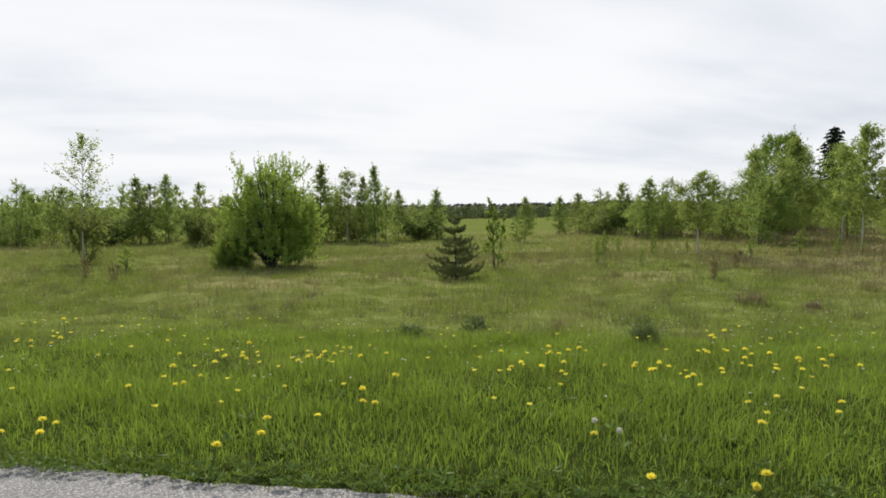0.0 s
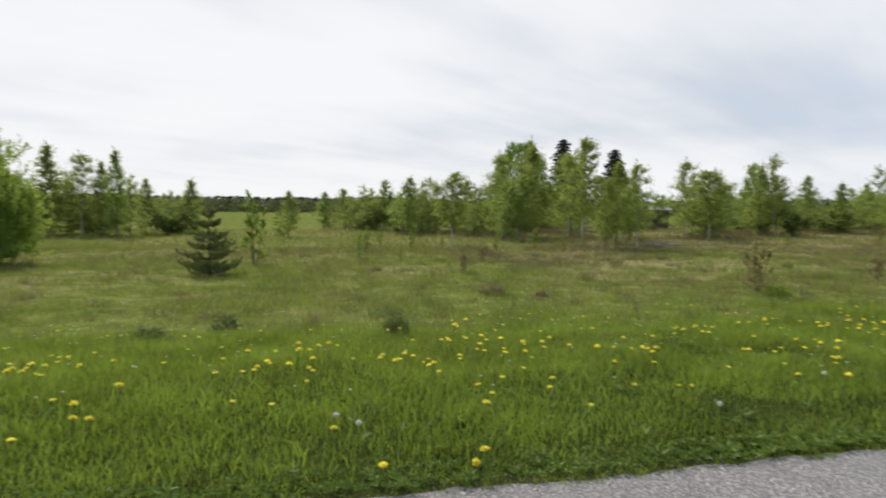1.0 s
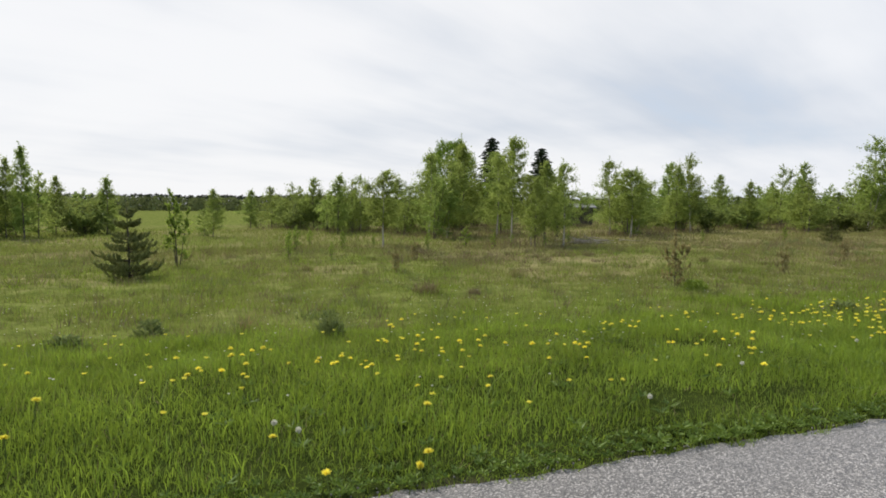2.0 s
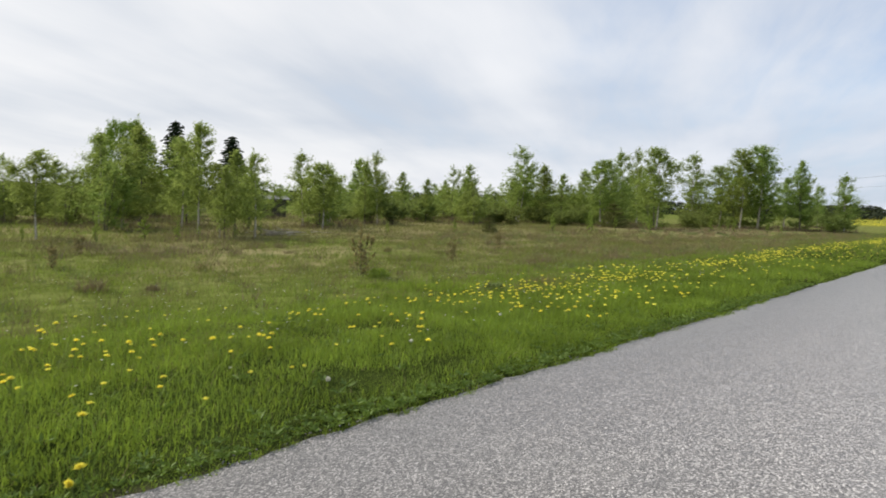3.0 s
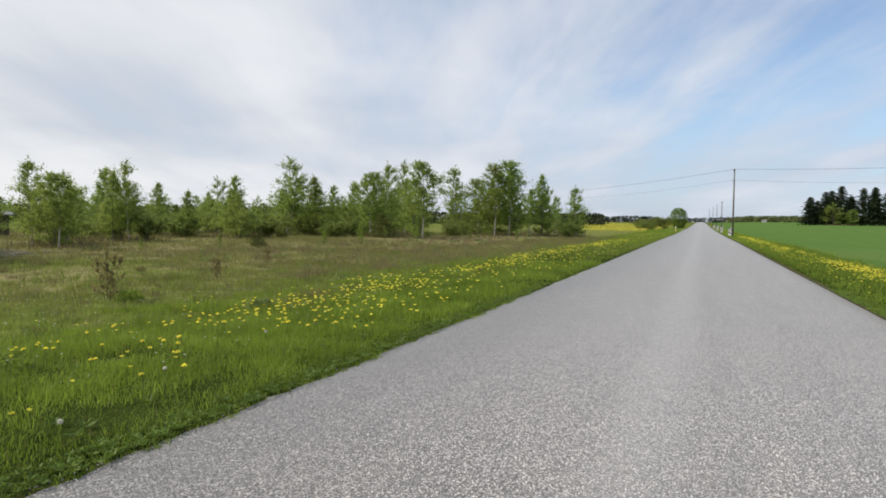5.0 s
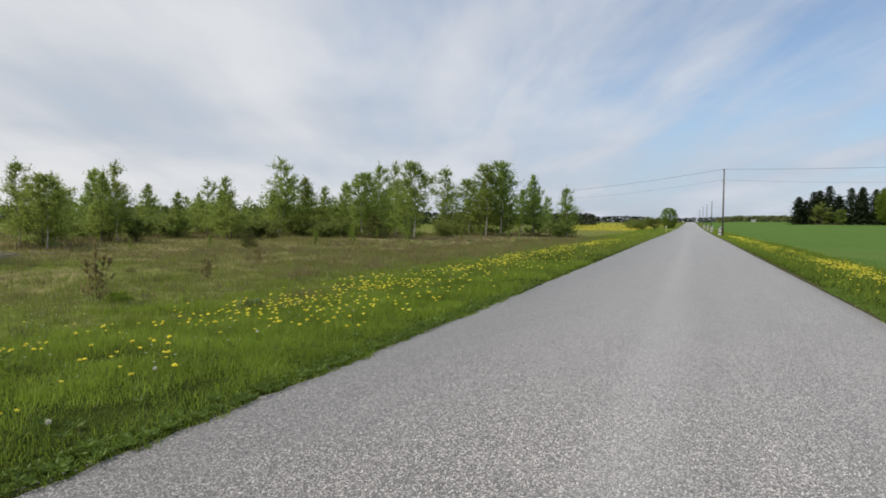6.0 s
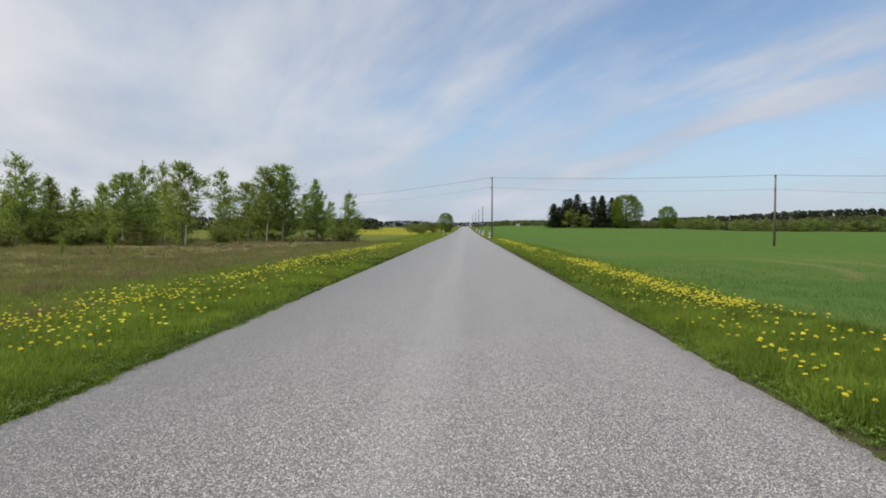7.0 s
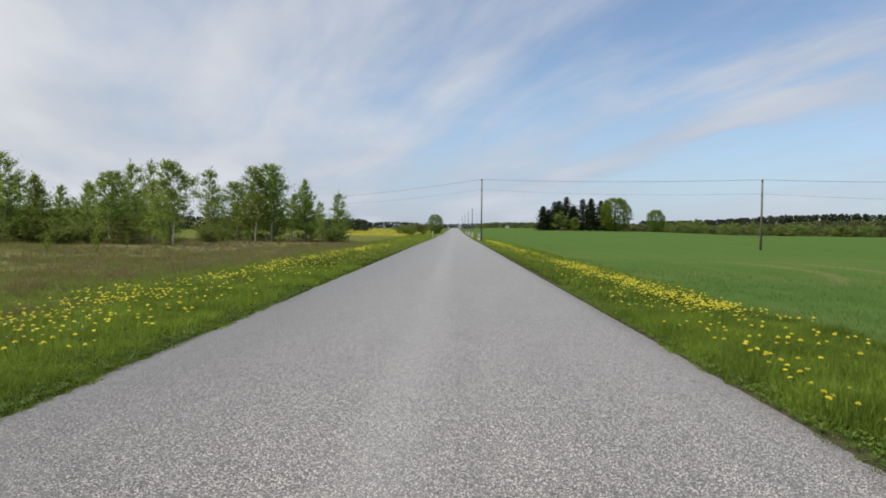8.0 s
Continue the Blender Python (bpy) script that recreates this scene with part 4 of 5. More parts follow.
def woods(name, label, seed, path, deep, low, high, mat, wide=5.0, leaf=0.6, every=60, pointed=False, soft_start=0.0):
    """A distant belt of trees as one mesh: crowns of many sizes, close together, each filled with leaf clumps."""
    r = np.random.default_rng(seed)
    pts = np.array(path, float)
    s = np.concatenate([[0], np.cumsum(np.linalg.norm(np.diff(pts, axis=0), axis=1))])
    n = int(s[-1] / wide * 6.0)
    q, dep = (np.arange(n) + r.uniform(-1.5, 1.5, n)) * s[-1] / n, r.uniform(0, deep, n)
    x, y = np.interp(q, s, pts[:, 0]), np.interp(q, s, pts[:, 1])
    out = unit(np.stack([x, y], 1))
    x, y = x + out[:, 0] * dep, y + out[:, 1] * dep
    swell = 0.6 * drift(q, 0 * q, 23.0, seed) + 0.4 * drift(q, dep, 9.0, seed + 1)
    h = low + (high - low) * (0.65 * swell + 0.35 * r.uniform(0, 1, n) ** 0.5) * (0.88 + 0.12 * dep / deep)
    h = h * (1 - soft_start * (1 - sstep(0, 80, q)))
    w = wide * r.uniform(0.8, 1.5, n)
    k = np.repeat(np.arange(n), every)
    m = len(k)
    g = r.uniform(0, 1, m) ** (1.5 if pointed else 1.0)
    a = r.uniform(0, 2 * math.pi, m)
    edge = (1 - 0.92 * g) ** 0.7 if pointed else np.sqrt(np.maximum(0.0, 1 - 0.99 * g ** 2.0))
    rad = w[k] / 2 * edge * r.uniform(0.35, 1.05, m)
    cx, cy = x[k] + rad * np.cos(a), y[k] + rad * np.sin(a)
    c = np.stack([cx, cy, land(cx, cy) + g * h[k]], 1)
    v, f = small_leaves(r, c, np.tile([0, 0, 0.3], (m, 1)), leaf, 1.0)
    tagged(new(name, tri_mesh(name, v, f, M[mat])), label, "trees", kind="stuff")


def arc(d, a, b, n=24):
    return [(d * math.sin(radians(t)), d * math.cos(radians(t))) for t in np.linspace(a, b, n)]


woods("distant_forest", "distant mixed forest edge behind the meadow", 31, arc(285, -70, 60), 12, 4.0, 7.4, "far_leaf", 6.0, 0.8, 80)
woods("distant_conifers", "distant dark conifer forest behind the meadow", 32, arc(325, -70, 66), 10, 6.0, 8.4, "far_dark", 5.0, 0.9, 100)
woods("distant_treeline", "low dark treeline behind the birches", 37, arc(300, 58, 82), 12, 4.0, 6.6, "far_dark", 5.5, 1.1, 60)
woods("distant_treeline", "low dark distant treeline on the horizon", 33, arc(620, 70, 86.5), 12, 3.5, 6.8, "far_dark", 8.0, 1.5, 40)
woods("distant_treeline", "very low distant treeline beyond the road", 38, arc(680, 86.5, 101), 12, 2.0, 6.0, "far_dark", 8.0, 1.3, 34)
woods("distant_hedge", "far green hedge along the field", 34, [(560, -20), (520, -60), (430, -110)], 10, 2.5, 6.0, "far_leaf", 6.0, 1.0, 60)
woods("field_edge_bushes", "light green bushes along the far field edge", 35, [(264, -64), (272, -86), (300, -110), (296, -150), (275, -185), (230, -240)], 9, 1.6, 6.2, "far_leaf", 5.5, 0.5, 300, soft_start=0.3)
woods("field_edge_trees", "dull green trees between the bushes and the conifers", 39, [(318, -112), (308, -150), (285, -190), (238, -250)], 8, 6.0, 8.6, "far_leaf", 6.0, 0.75, 120, soft_start=0.4)
for k in range(17):
    q = k / 16
    far_birches[k % 2].set(262 + 22 * math.sin(2.6 * q) - 8 * q + 3 * math.sin(9.1 * k), -88 - 110 * q, 4.2 + 2.2 * math.sin(2.3 * k) ** 2, 8.0 + 3.5 * math.sin(1.7 * k), 47 * k,
                           "rounded light green bush at the far field edge")
woods("field_edge_forest", "dark conifer forest behind the green field", 36, [(322, -96), (312, -155), (292, -196), (240, -258)], 14, 8.6, 11.4, "far_dark", 5.0, 0.95, 170, soft_start=0.45)


# ---- poles, wires, markers ----
def cyl(bm, r1, r2, h, m, seg=10):
    bmesh.ops.create_cone(bm, cap_ends=True, segments=seg, radius1=r1, radius2=r2, depth=h, matrix=m @ pose(0, 0, h / 2))


def utility_pole(x, y, h, turn):
    ob = tagged(thing("utility_pole", x, y, float(surface(x, y)) - 0.05, turn), "weathered wooden utility pole with two wires", "pole", "utility poles")
    bm = bmesh.new()
    cyl(bm, 0.115, 0.08, h, pose(0, 0, 0), 12)
    part("pole", bm_mesh("pole", bm, M["pole_wood"], True), ob)
    for z, s in ((h - 0.12, 1), (h - 1.45, 1)):
        bm = bmesh.new()
        box(bm, (0.05, 0.34, 0.05), pose(0, 0.12 * s, z), 0.008)
        arm = part("bracket", bm_mesh("bracket", bm, M["wire"]), ob)
        bm = bmesh.new()
        cyl(bm, 0.045, 0.03, 0.07, pose(0, 0.24 * s, z + 0.02))
        cyl(bm, 0.055, 0.04, 0.05, pose(0, 0.24 * s, z + 0.08))
        part("insulator", bm_mesh("insulator", bm, M["insulator"], True), arm)
    bm = bmesh.new()
    cyl(bm, 0.12, 0.02, 0.08, pose(0, 0, h))
    part("cap", bm_mesh("cap", bm, M["wire"], True), ob)


def wire(ax, ay, az, bx, by, bz, sag, thick=0.022):
    t = np.linspace(0, 1, 25)
    p = np.stack([ax + (bx - ax) * t, ay + (by - ay) * t, az + (bz - az) * t - sag * 4 * t * (1 - t)], 1)
    tagged(new("overhead_wire", tri_mesh("overhead_wire", *tubes([(p, np.full(25, thick))], 5), M["wire"])),
           "thin dark overhead wire hanging between poles", "wire", "overhead wires")


poles = [(35.0, -55.0, 6.0), (61.0, -29.5, 6.78), (86.9, -3.65, 8.55), (113.6, 21.9, 7.8)]
for x, y, h in poles:
    utility_pole(x, y, h, 45)
for (ax, ay, ah), (bx, by, bh) in zip(poles, poles[1:]):
    for low in (0.02, 1.35):
        wire(ax - 0.1, ay + 0.1, float(surface(ax, ay)) + ah - low, bx - 0.1, by + 0.1, float(surface(bx, by)) + bh - low, (0.5 if ax < 50 else 0.25) + 0.1 * low, 0.017 if low < 1 else 0.010)
for x, y, h in [(165.0, -4.5, 7.0), (230.0, -4.8, 7.7), (300.0, -4.7, 8.3), (380.0, -4.2, 8.5)]:
    utility_pole(x, y, h, 0)


def hazard_marker(x, y, h):
    """A roadside marker board with slanting bands on a short post."""
    ob = tagged(thing("marker_board", x, y, float(land(x, 0)) - 0.03, 0), "white marker board with yellow and black slanting bands", "road marker", "marker boards")
    bm = bmesh.new()
    cyl(bm, 0.035, 0.035, h, pose(0.03, 0, 0))
    part("post", bm_mesh("post", bm, M["wire"], True), ob)
    bm = bmesh.new()
    box(bm, (0.03, 0.48, h * 0.86), pose(0, 0, h * 0.57), 0.006)
    board = part("board", bm_mesh("board", bm, M["white_paint"]), ob)
    for k in range(3):
        bm = bmesh.new()
        z = h * (0.36 + 0.25 * k)
        vs = [bm.verts.new((-0.019, a, z + b)) for a, b in ((-0.235, -0.13), (0.235, 0.05), (0.235, 0.19), (-0.235, 0.01))]
        f = bm.faces.new(vs)
        bmesh.ops.solidify(bm, geom=[f], thickness=0.003)
        part("band", bm_mesh("band", bm, M["yellow_paint" if k == 1 else "black_paint"]), board)


hazard_marker(91.0, -3.55, 1.2)
hazard_marker(123.0, -3.4, 1.2)
hazard_marker(152.0, -3.35, 1.2)
hazard_marker(188.0, -3.3, 1.2)


def marker_post(x, y):
    ob = tagged(thing("marker_post", x, y, float(land(x, 0)) - 0.03, 0), "white roadside post with a yellow band", "road marker")
    bm = bmesh.new()
    box(bm, (0.08, 0.12, 1.1), pose(0, 0, 0.55), 0.02)
    part("post", bm_mesh("post", bm, M["white_paint"]), ob)
    bm = bmesh.new()
    box(bm, (0.09, 0.14, 0.5), pose(0, 0, 0.55), 0.02)
    part("band", bm_mesh("band", bm, M["yellow_paint"]), ob)
    bm = bmesh.new()
    box(bm, (0.03, 0.2, 0.16), pose(-0.03, 0, 1.05), 0.01)
    part("plate", bm_mesh("plate", bm, M["white_paint"]), ob)


marker_post(124.0, 4.4)


def side_track():
    """A pale gravel mouth of a side track where it meets the road."""
    n, k = 15, 7
    V = np.zeros((n, k, 3))
    for i in range(n):
        for j in range(k):
            u, v = i / (n - 1), j / (k - 1)
            x = 158 + (u - 0.5) * (16 - 10 * v) + 4 * v
            y = 3.62 + 4.5 * v
            V[i, j] = (x, y, max(float(land(x, y)), float(land(x, 0)) - 0.12 * v - 0.02) + 0.04)
    i, j = np.meshgrid(np.arange(n - 1), np.arange(k - 1), indexing="ij")
    a = i * k + j
    F = np.stack([a, a + k, a + k + 1, a + 1], -1).reshape(-1, 4)
    tagged(new("side_track", tri_mesh("side_track", V, F, M["gravel"])), "pale gravel mouth of a side track beside the road", "track", kind="structure")


side_track()


def shed(x, y, turn):
    ob = tagged(thing("shed", x, y, float(surface(x, y)) - 0.05, turn), "low dark wooden shed with a pale sheet roof behind birches", "shed")
    bm = bmesh.new()
    box(bm, (6.4, 3.4, 2.1), pose(0, 0, 1.05))
    wall = part("wall", bm_mesh("wall", bm, M["old_boards"]), ob)
    for k in range(32):
        bm = bmesh.new()
        box(bm, (0.17, 0.03, 2.05), pose(-3.1 + 0.2 * k, -1.715, 1.04))
        part("plank", bm_mesh("plank", bm, M["old_boards"]), wall)
    bm = bmesh.new()
    box(bm, (7.2, 4.2, 0.12), pose(0, 0, 2.32, 6, 0, 0), 0.02)
    part("roof", bm_mesh("roof", bm, M["grey_roof"]), ob)
    bm = bmesh.new()
    box(bm, (0.9, 0.06, 1.75), pose(0.8, -1.75, 0.9), 0.01)
    part("door", bm_mesh("door", bm, M["black_paint"]), ob)


shed(37.5, 64.5, -28)
far_birches[0].set(33.2, 57.5, 4.6, 2.6, 20)
far_birches[1].set(35.6, 57.8, 3.6, 2.4, 80)


def bee_box(x, y, turn, s=1.0):
    ob = tagged(thing("beehive", x, y, float(surface(x, y)) - 0.02, turn, s), "small white box with a dark lid in the grass", "beehive", "")
    for a in (-0.22, 0.22):
        for b in (-0.22, 0.22):
            bm = bmesh.new()
            box(bm, (0.06, 0.06, 0.22), pose(a, b, 0.11))
            part("leg", bm_mesh("leg", bm, M["old_boards"]), ob)
    bm = bmesh.new()
    box(bm, (0.6, 0.6, 0.62), pose(0, 0, 0.52), 0.015)
    part("body", bm_mesh("body", bm, M["white_paint"]), ob)
    bm = bmesh.new()
    box(bm, (0.7, 0.7, 0.12), pose(0, 0, 0.90), 0.02)
    part("lid", bm_mesh("lid", bm, M["old_boards"]), ob)


bee_box(66.9, 63.4, 20, 1.25)


def farm_house(x, y, turn):
    ob = tagged(thing("farmhouse", x, y, float(land(x, y)) - 0.1, turn, 0.3), "small distant pale building with a dull gable roof", "house")
    bm = bmesh.new()
    box(bm, (10, 7, 3.2), pose(0, 0, 1.6))
    wall = part("wall", bm_mesh("wall", bm, M["plaster"]), ob)
    bm = bmesh.new()
    vs = [bm.verts.new(v) for v in ((-5.5, -4, 3.1), (5.5, -4, 3.1), (5.5, 4, 3.1), (-5.5, 4, 3.1), (-5.5, 0, 6.2), (5.5, 0, 6.2))]
    for f in ((0, 1, 5, 4), (2, 3, 4, 5), (0, 4, 3), (1, 2, 5), (3, 2, 1, 0)):
        bm.faces.new([vs[i] for i in f])
    part("roof", bm_mesh("roof", bm, M["grey_roof"]), ob)
    for k in (-3, 0, 3):
        bm = bmesh.new()
        box(bm, (1.1, 0.1, 1.2), pose(k, -3.52, 1.8), 0.02)
        part("window", bm_mesh("window", bm, M["pane"]), wall)


farm_house(505, -42, 80)

# ---- grass, flowers and weeds ----
def scatter(r, n, x0, x1, y0, y1, clump=0.0, fade=None):
    x, y = r.uniform(x0, x1, n), r.uniform(y0, y1, n)
    if fade:
        a, b = fade
        keep = r.uniform(0, 1, n) > sstep(a, b, y + 1.1 * np.sin(0.8 * x) * np.sin(0.37 * x + 1) + 0.8 * np.sin(2.2 * x + 1.4 * y))
        x, y = x[keep], y[keep]
        n = len(x)
    over = 0.03 + 0.22 * np.clip(drift(x, y, 0.35, 12) - 0.55, 0, 1)    # tongues of grass creep over the edge
    off = (y > road_edge(x, True) - over) | (y < road_edge(x, False) + over)
    x, y = x[off], y[off]
    n = len(x)
    if clump:
        v = 0.55 * drift(x, y, 1.1, 7) + 0.3 * drift(x, y, 0.37, 8) + 0.4 * drift(x, y, 4.3, 9) - 0.62
        keep = r.uniform(-1.0, 1.0, n) < 3.4 * v + 0.05 + 1.0 * (1 - clump)
        x, y = x[keep], y[keep]
    return x, y


def turf(name, label, seed, mat, n, area, height, width, clump=0.5, simple=False, lean=0.35, taper=None, fade=None, spare=False):
    r = np.random.default_rng(seed)
    x, y = scatter(r, n, *area, clump, fade)
    if spare:                                 # thins out away from the road
        keep = r.uniform(0, 1, len(x)) > sstep(4, 44, np.hypot(x - 4, y + 5))
        x, y = x[keep], y[keep]
    h = np.full(len(x), height) * (0.35 + 0.75 * drift(x, y, 0.5, 10) + 0.4 * drift(x, y, 1.9, 11))
    if taper is not None:
        h = h * (0.22 + 0.78 * sstep(0, 0.45, np.abs(y - taper)))
    v, f = blades(r, x, y, surface(x, y), h, width, lean, simple=simple)
    tagged(new(name, tri_mesh(name, v, f, M[mat])), label, "grass", kind="stuff")


turf("verge_grass", "fresh green grass along the road edge", 41, "grass", 250000, (-7.0, 9.0, 3.58, 11.0), 0.13, 0.0058, 0.85, lean=0.4, taper=3.6, fade=(6.5, 12.0))
turf("verge_grass", "taller grass tufts in the verge", 40, "grass", 26000, (-7.0, 12.0, 3.8, 9.5), 0.22, 0.0065, 1.0, lean=0.4, taper=3.7)
turf("verge_grass", "fresh green grass along the road edge", 42, "grass", 95000, (9.0, 26.0, 3.64, 13.0), 0.18, 0.012, 0.7, taper=3.64, fade=(7.5, 13.0))
turf("verge_grass", "fresh green grass along the road edge", 43, "grass", 45000, (26.0, 75.0, 3.7, 14.0), 0.20, 0.025, 0.4, True, taper=3.7, fade=(8.0, 15.0))
turf("verge_grass", "fresh green grass on the far road edge", 44, "grass", 85000, (3.0, 12.0, -6.4, -2.86), 0.21, 0.0062, 0.8, taper=-2.9)
turf("verge_grass", "fresh green grass on the far road edge", 65, "grass", 16000, (-9.0, 3.0, -6.4, -3.0), 0.16, 0.009, 0.4, True, taper=-3.0)
turf("verge_grass", "fresh green grass on the far road edge", 45, "grass", 46000, (12.0, 60.0, -6.6, -2.95), 0.23, 0.015, 0.4, True, taper=-3.0)
turf("verge_grass", "fresh green grass along the distant road edge", 55, "grass", 26000, (75.0, 190.0, 3.7, 13.0), 0.22, 0.06, 0.3, True, taper=3.7)
turf("verge_grass", "fresh green grass along the distant road edge", 56, "grass", 15000, (60.0, 190.0, -6.4, -3.0), 0.22, 0.05, 0.3, True, taper=-3.0)
turf("low_grass", "low dense grass between the taller tufts", 67, "grass", 120000, (-7.0, 11.0, 3.7, 10.0), 0.075, 0.006, 0.0, True, 0.6, taper=3.6, fade=(7.0, 11.0))
turf("low_grass", "low dense grass between the taller tufts", 68, "grass", 36000, (3.0, 14.0, -6.4, -3.0), 0.085, 0.007, 0.0, True, 0.6, taper=-2.9)
turf("edge_grass", "short ragged grass growing over the road edge", 59, "grass", 30000, (-7.0, 14.0, 3.54, 3.98), 0.05, 0.006, 0.9, lean=0.7)
turf("edge_grass", "short ragged grass growing over the road edge", 60, "grass", 20000, (3.0, 18.0, -3.36, -2.84), 0.06, 0.008, 0.9, lean=0.7)
turf("meadow_grass", "olive green meadow grass with old stalks", 46, "meadow", 150000, (-15.0, 26.0, 6.0, 17.0), 0.15, 0.011, 0.5, True)
turf("meadow_grass", "olive green meadow grass with old stalks", 47, "meadow", 110000, (-36.0, 52.0, 16.0, 34.0), 0.20, 0.022, 0.3, True)
turf("meadow_grass", "olive green meadow grass under the trees", 48, "meadow", 90000, (-60.0, 100.0, 32.0, 60.0), 0.30, 0.045, 0.2, True)
turf("meadow_grass", "olive green meadow grass near the birches", 49, "meadow", 40000, (24.0, 90.0, 9.0, 18.0), 0.22, 0.03, 0.3, True)
turf("meadow_tufts", "taller uneven grass tufts over the meadow", 58, "meadow", 60000, (-30.0, 45.0, 11.0, 36.0), 0.36, 0.017, 1.0, True, 0.3)
turf("green_tufts", "brighter green grass tufts in the meadow", 50, "grass", 80000, (-18.0, 26.0, 7.6, 26.0), 0.19, 0.013, 1.0, True)
turf("dry_stalks", "dry straw coloured stalks in the meadow", 51, "straw", 26000, (-18.0, 40.0, 9.5, 34.0), 0.26, 0.010, 0.75, True, 0.25)
turf("dry_stalks", "dry straw coloured stalks near the road", 52, "straw", 18000, (-7.0, 20.0, 3.8, 10.0), 0.11, 0.006, 0.7, True, 0.8)
turf("dry_stalks", "dry straw coloured stalks along the distant verge", 66, "straw", 9000, (18.0, 120.0, 3.9, 12.0), 0.2, 0.028, 0.5, True, 0.4)
turf("dry_stalks", "dry brown grass below the birches", 53, "straw", 14000, (-40.0, 95.0, 26.0, 44.0), 0.32, 0.03, 0.8, True, 0.25)


def clumps(name, label, seed, mat, n, area, high, wide):
    """Small separate tufts, each a handful of blades, strewn unevenly over the meadow."""
    r = np.random.default_rng(seed)
    cx, cy = scatter(r, n, *area, 0.6)
    k = np.repeat(np.arange(len(cx)), 34)
    size = r.uniform(0.5, 1.5, len(cx))[k]
    x, y = cx[k] + r.normal(0, 0.13, len(k)) * size, cy[k] + r.normal(0, 0.13, len(k)) * size
    v, f = blades(r, x, y, surface(x, y), high * size * r.uniform(0.5, 1.1, len(k)), wide, 0.5, simple=True)
    tagged(new(name, tri_mesh(name, v, f, M[mat])), label, "grass", kind="stuff")


clumps("weed_clumps", "dull green weed clumps over the meadow", 161, "weed", 620, (-20.0, 34.0, 8.0, 30.0), 0.24, 0.016)
clumps("brown_clumps", "brown withered clumps over the meadow", 162, "scrub", 1300, (-20.0, 46.0, 10.0, 32.0), 0.26, 0.014)
clumps("green_clumps", "dark lush grass clumps over the meadow", 163, "grass", 800, (-18.0, 34.0, 5.0, 22.0), 0.22, 0.012)
clumps("pale_clumps", "pale dry grass clumps over the meadow", 164, "straw", 650, (-20.0, 46.0, 9.0, 32.0), 0.24, 0.010)

clumps("pale_clumps", "pale dry grass clumps in the brown meadow", 165, "straw", 520, (22.0, 85.0, 9.0, 28.0), 0.34, 0.026)
clumps("weed_clumps", "dull green weed clumps in the brown meadow", 166, "weed", 420, (22.0, 85.0, 9.0, 28.0), 0.32, 0.028)
clumps("brown_clumps", "brown withered clumps in the brown meadow", 167, "scrub", 420, (22.0, 85.0, 10.0, 28.0), 0.36, 0.024)
clumps("brown_clumps", "reddish brown dead weeds in front of the birches", 168, "scrub", 170, (6.0, 15.0, 21.5, 27.0), 0.34, 0.014)
clumps("weed_clumps", "dull dark weeds at the edge of the flowers", 169, "rust_leaf", 60, (10.6, 13.0, 8.0, 8.9), 0.2, 0.014)


def scrub(seed, n):
    """Brown twiggy undergrowth in drifts round the feet of the trees."""
    r = np.random.default_rng(seed)
    feet = [(o.location.x, o.location.y) for o in bpy.data.objects if o.parent is None and o.name.startswith("birch_tree") and o.location.x > 5]
    at = np.array(feet)[r.integers(0, len(feet), n)]
    d = np.hypot(at[:, 0], at[:, 1])
    x, y = at[:, 0] + r.normal(0, 1.6, n), at[:, 1] + r.normal(0, 1.3, n)
    h = r.uniform(0.25, 1.0, n) * (0.5 + 0.5 * np.sin(0.9 * x + 0.5 * y)) + 0.25
    v, f = blades(r, x, y, surface(x, y), h, 0.0006 * d, 0.25, simple=True)
    tagged(new("brown_scrub", tri_mesh("brown_scrub", v, f, M["scrub"])), "brown twiggy undergrowth round the feet of the birches", "undergrowth", kind="stuff")


scrub(57, 26000)
turf("young_cereal", "short even green cereal crop in the field", 54, "crop", 170000, (4.0, 46.0, -30.0, -6.0), 0.12, 0.013, 0.1, True, spare=True)


def dandelion(seed):
    """A dandelion in flower: a hollow stem and a domed head of layered petals."""
    r = np.random.default_rng(seed)
    h = 0.17
    t = np.linspace(0, 1, 5)
    p = np.stack([0.02 * t ** 2, 0.01 * t, t * h - 0.02], 1)
    ob = new("dandelion", tri_mesh("dandelion", *tubes([(p, np.full(5, 0.0028))], 5), M["stem"]))
    tagged(ob, "yellow dandelion in flower in the grass", "flower", "dandelions")
    n = 46
    ring = np.sqrt(np.arange(n) / n)
    a = np.arange(n) * 2.4
    c = p[-1] + np.stack([ring * 0.014 * np.cos(a), ring * 0.014 * np.sin(a), 0.010 * (1 - ring ** 2)], 1)
    d = np.stack([np.cos(a) * (0.4 + ring), np.sin(a) * (0.4 + ring), 0.9 - 0.7 * ring], 1)
    part("flower_head", tri_mesh("flower_head", *leaves(r, c, d, 0.024, 0.010, 0.12, 0.1), M["petal"]), ob)
    return ob


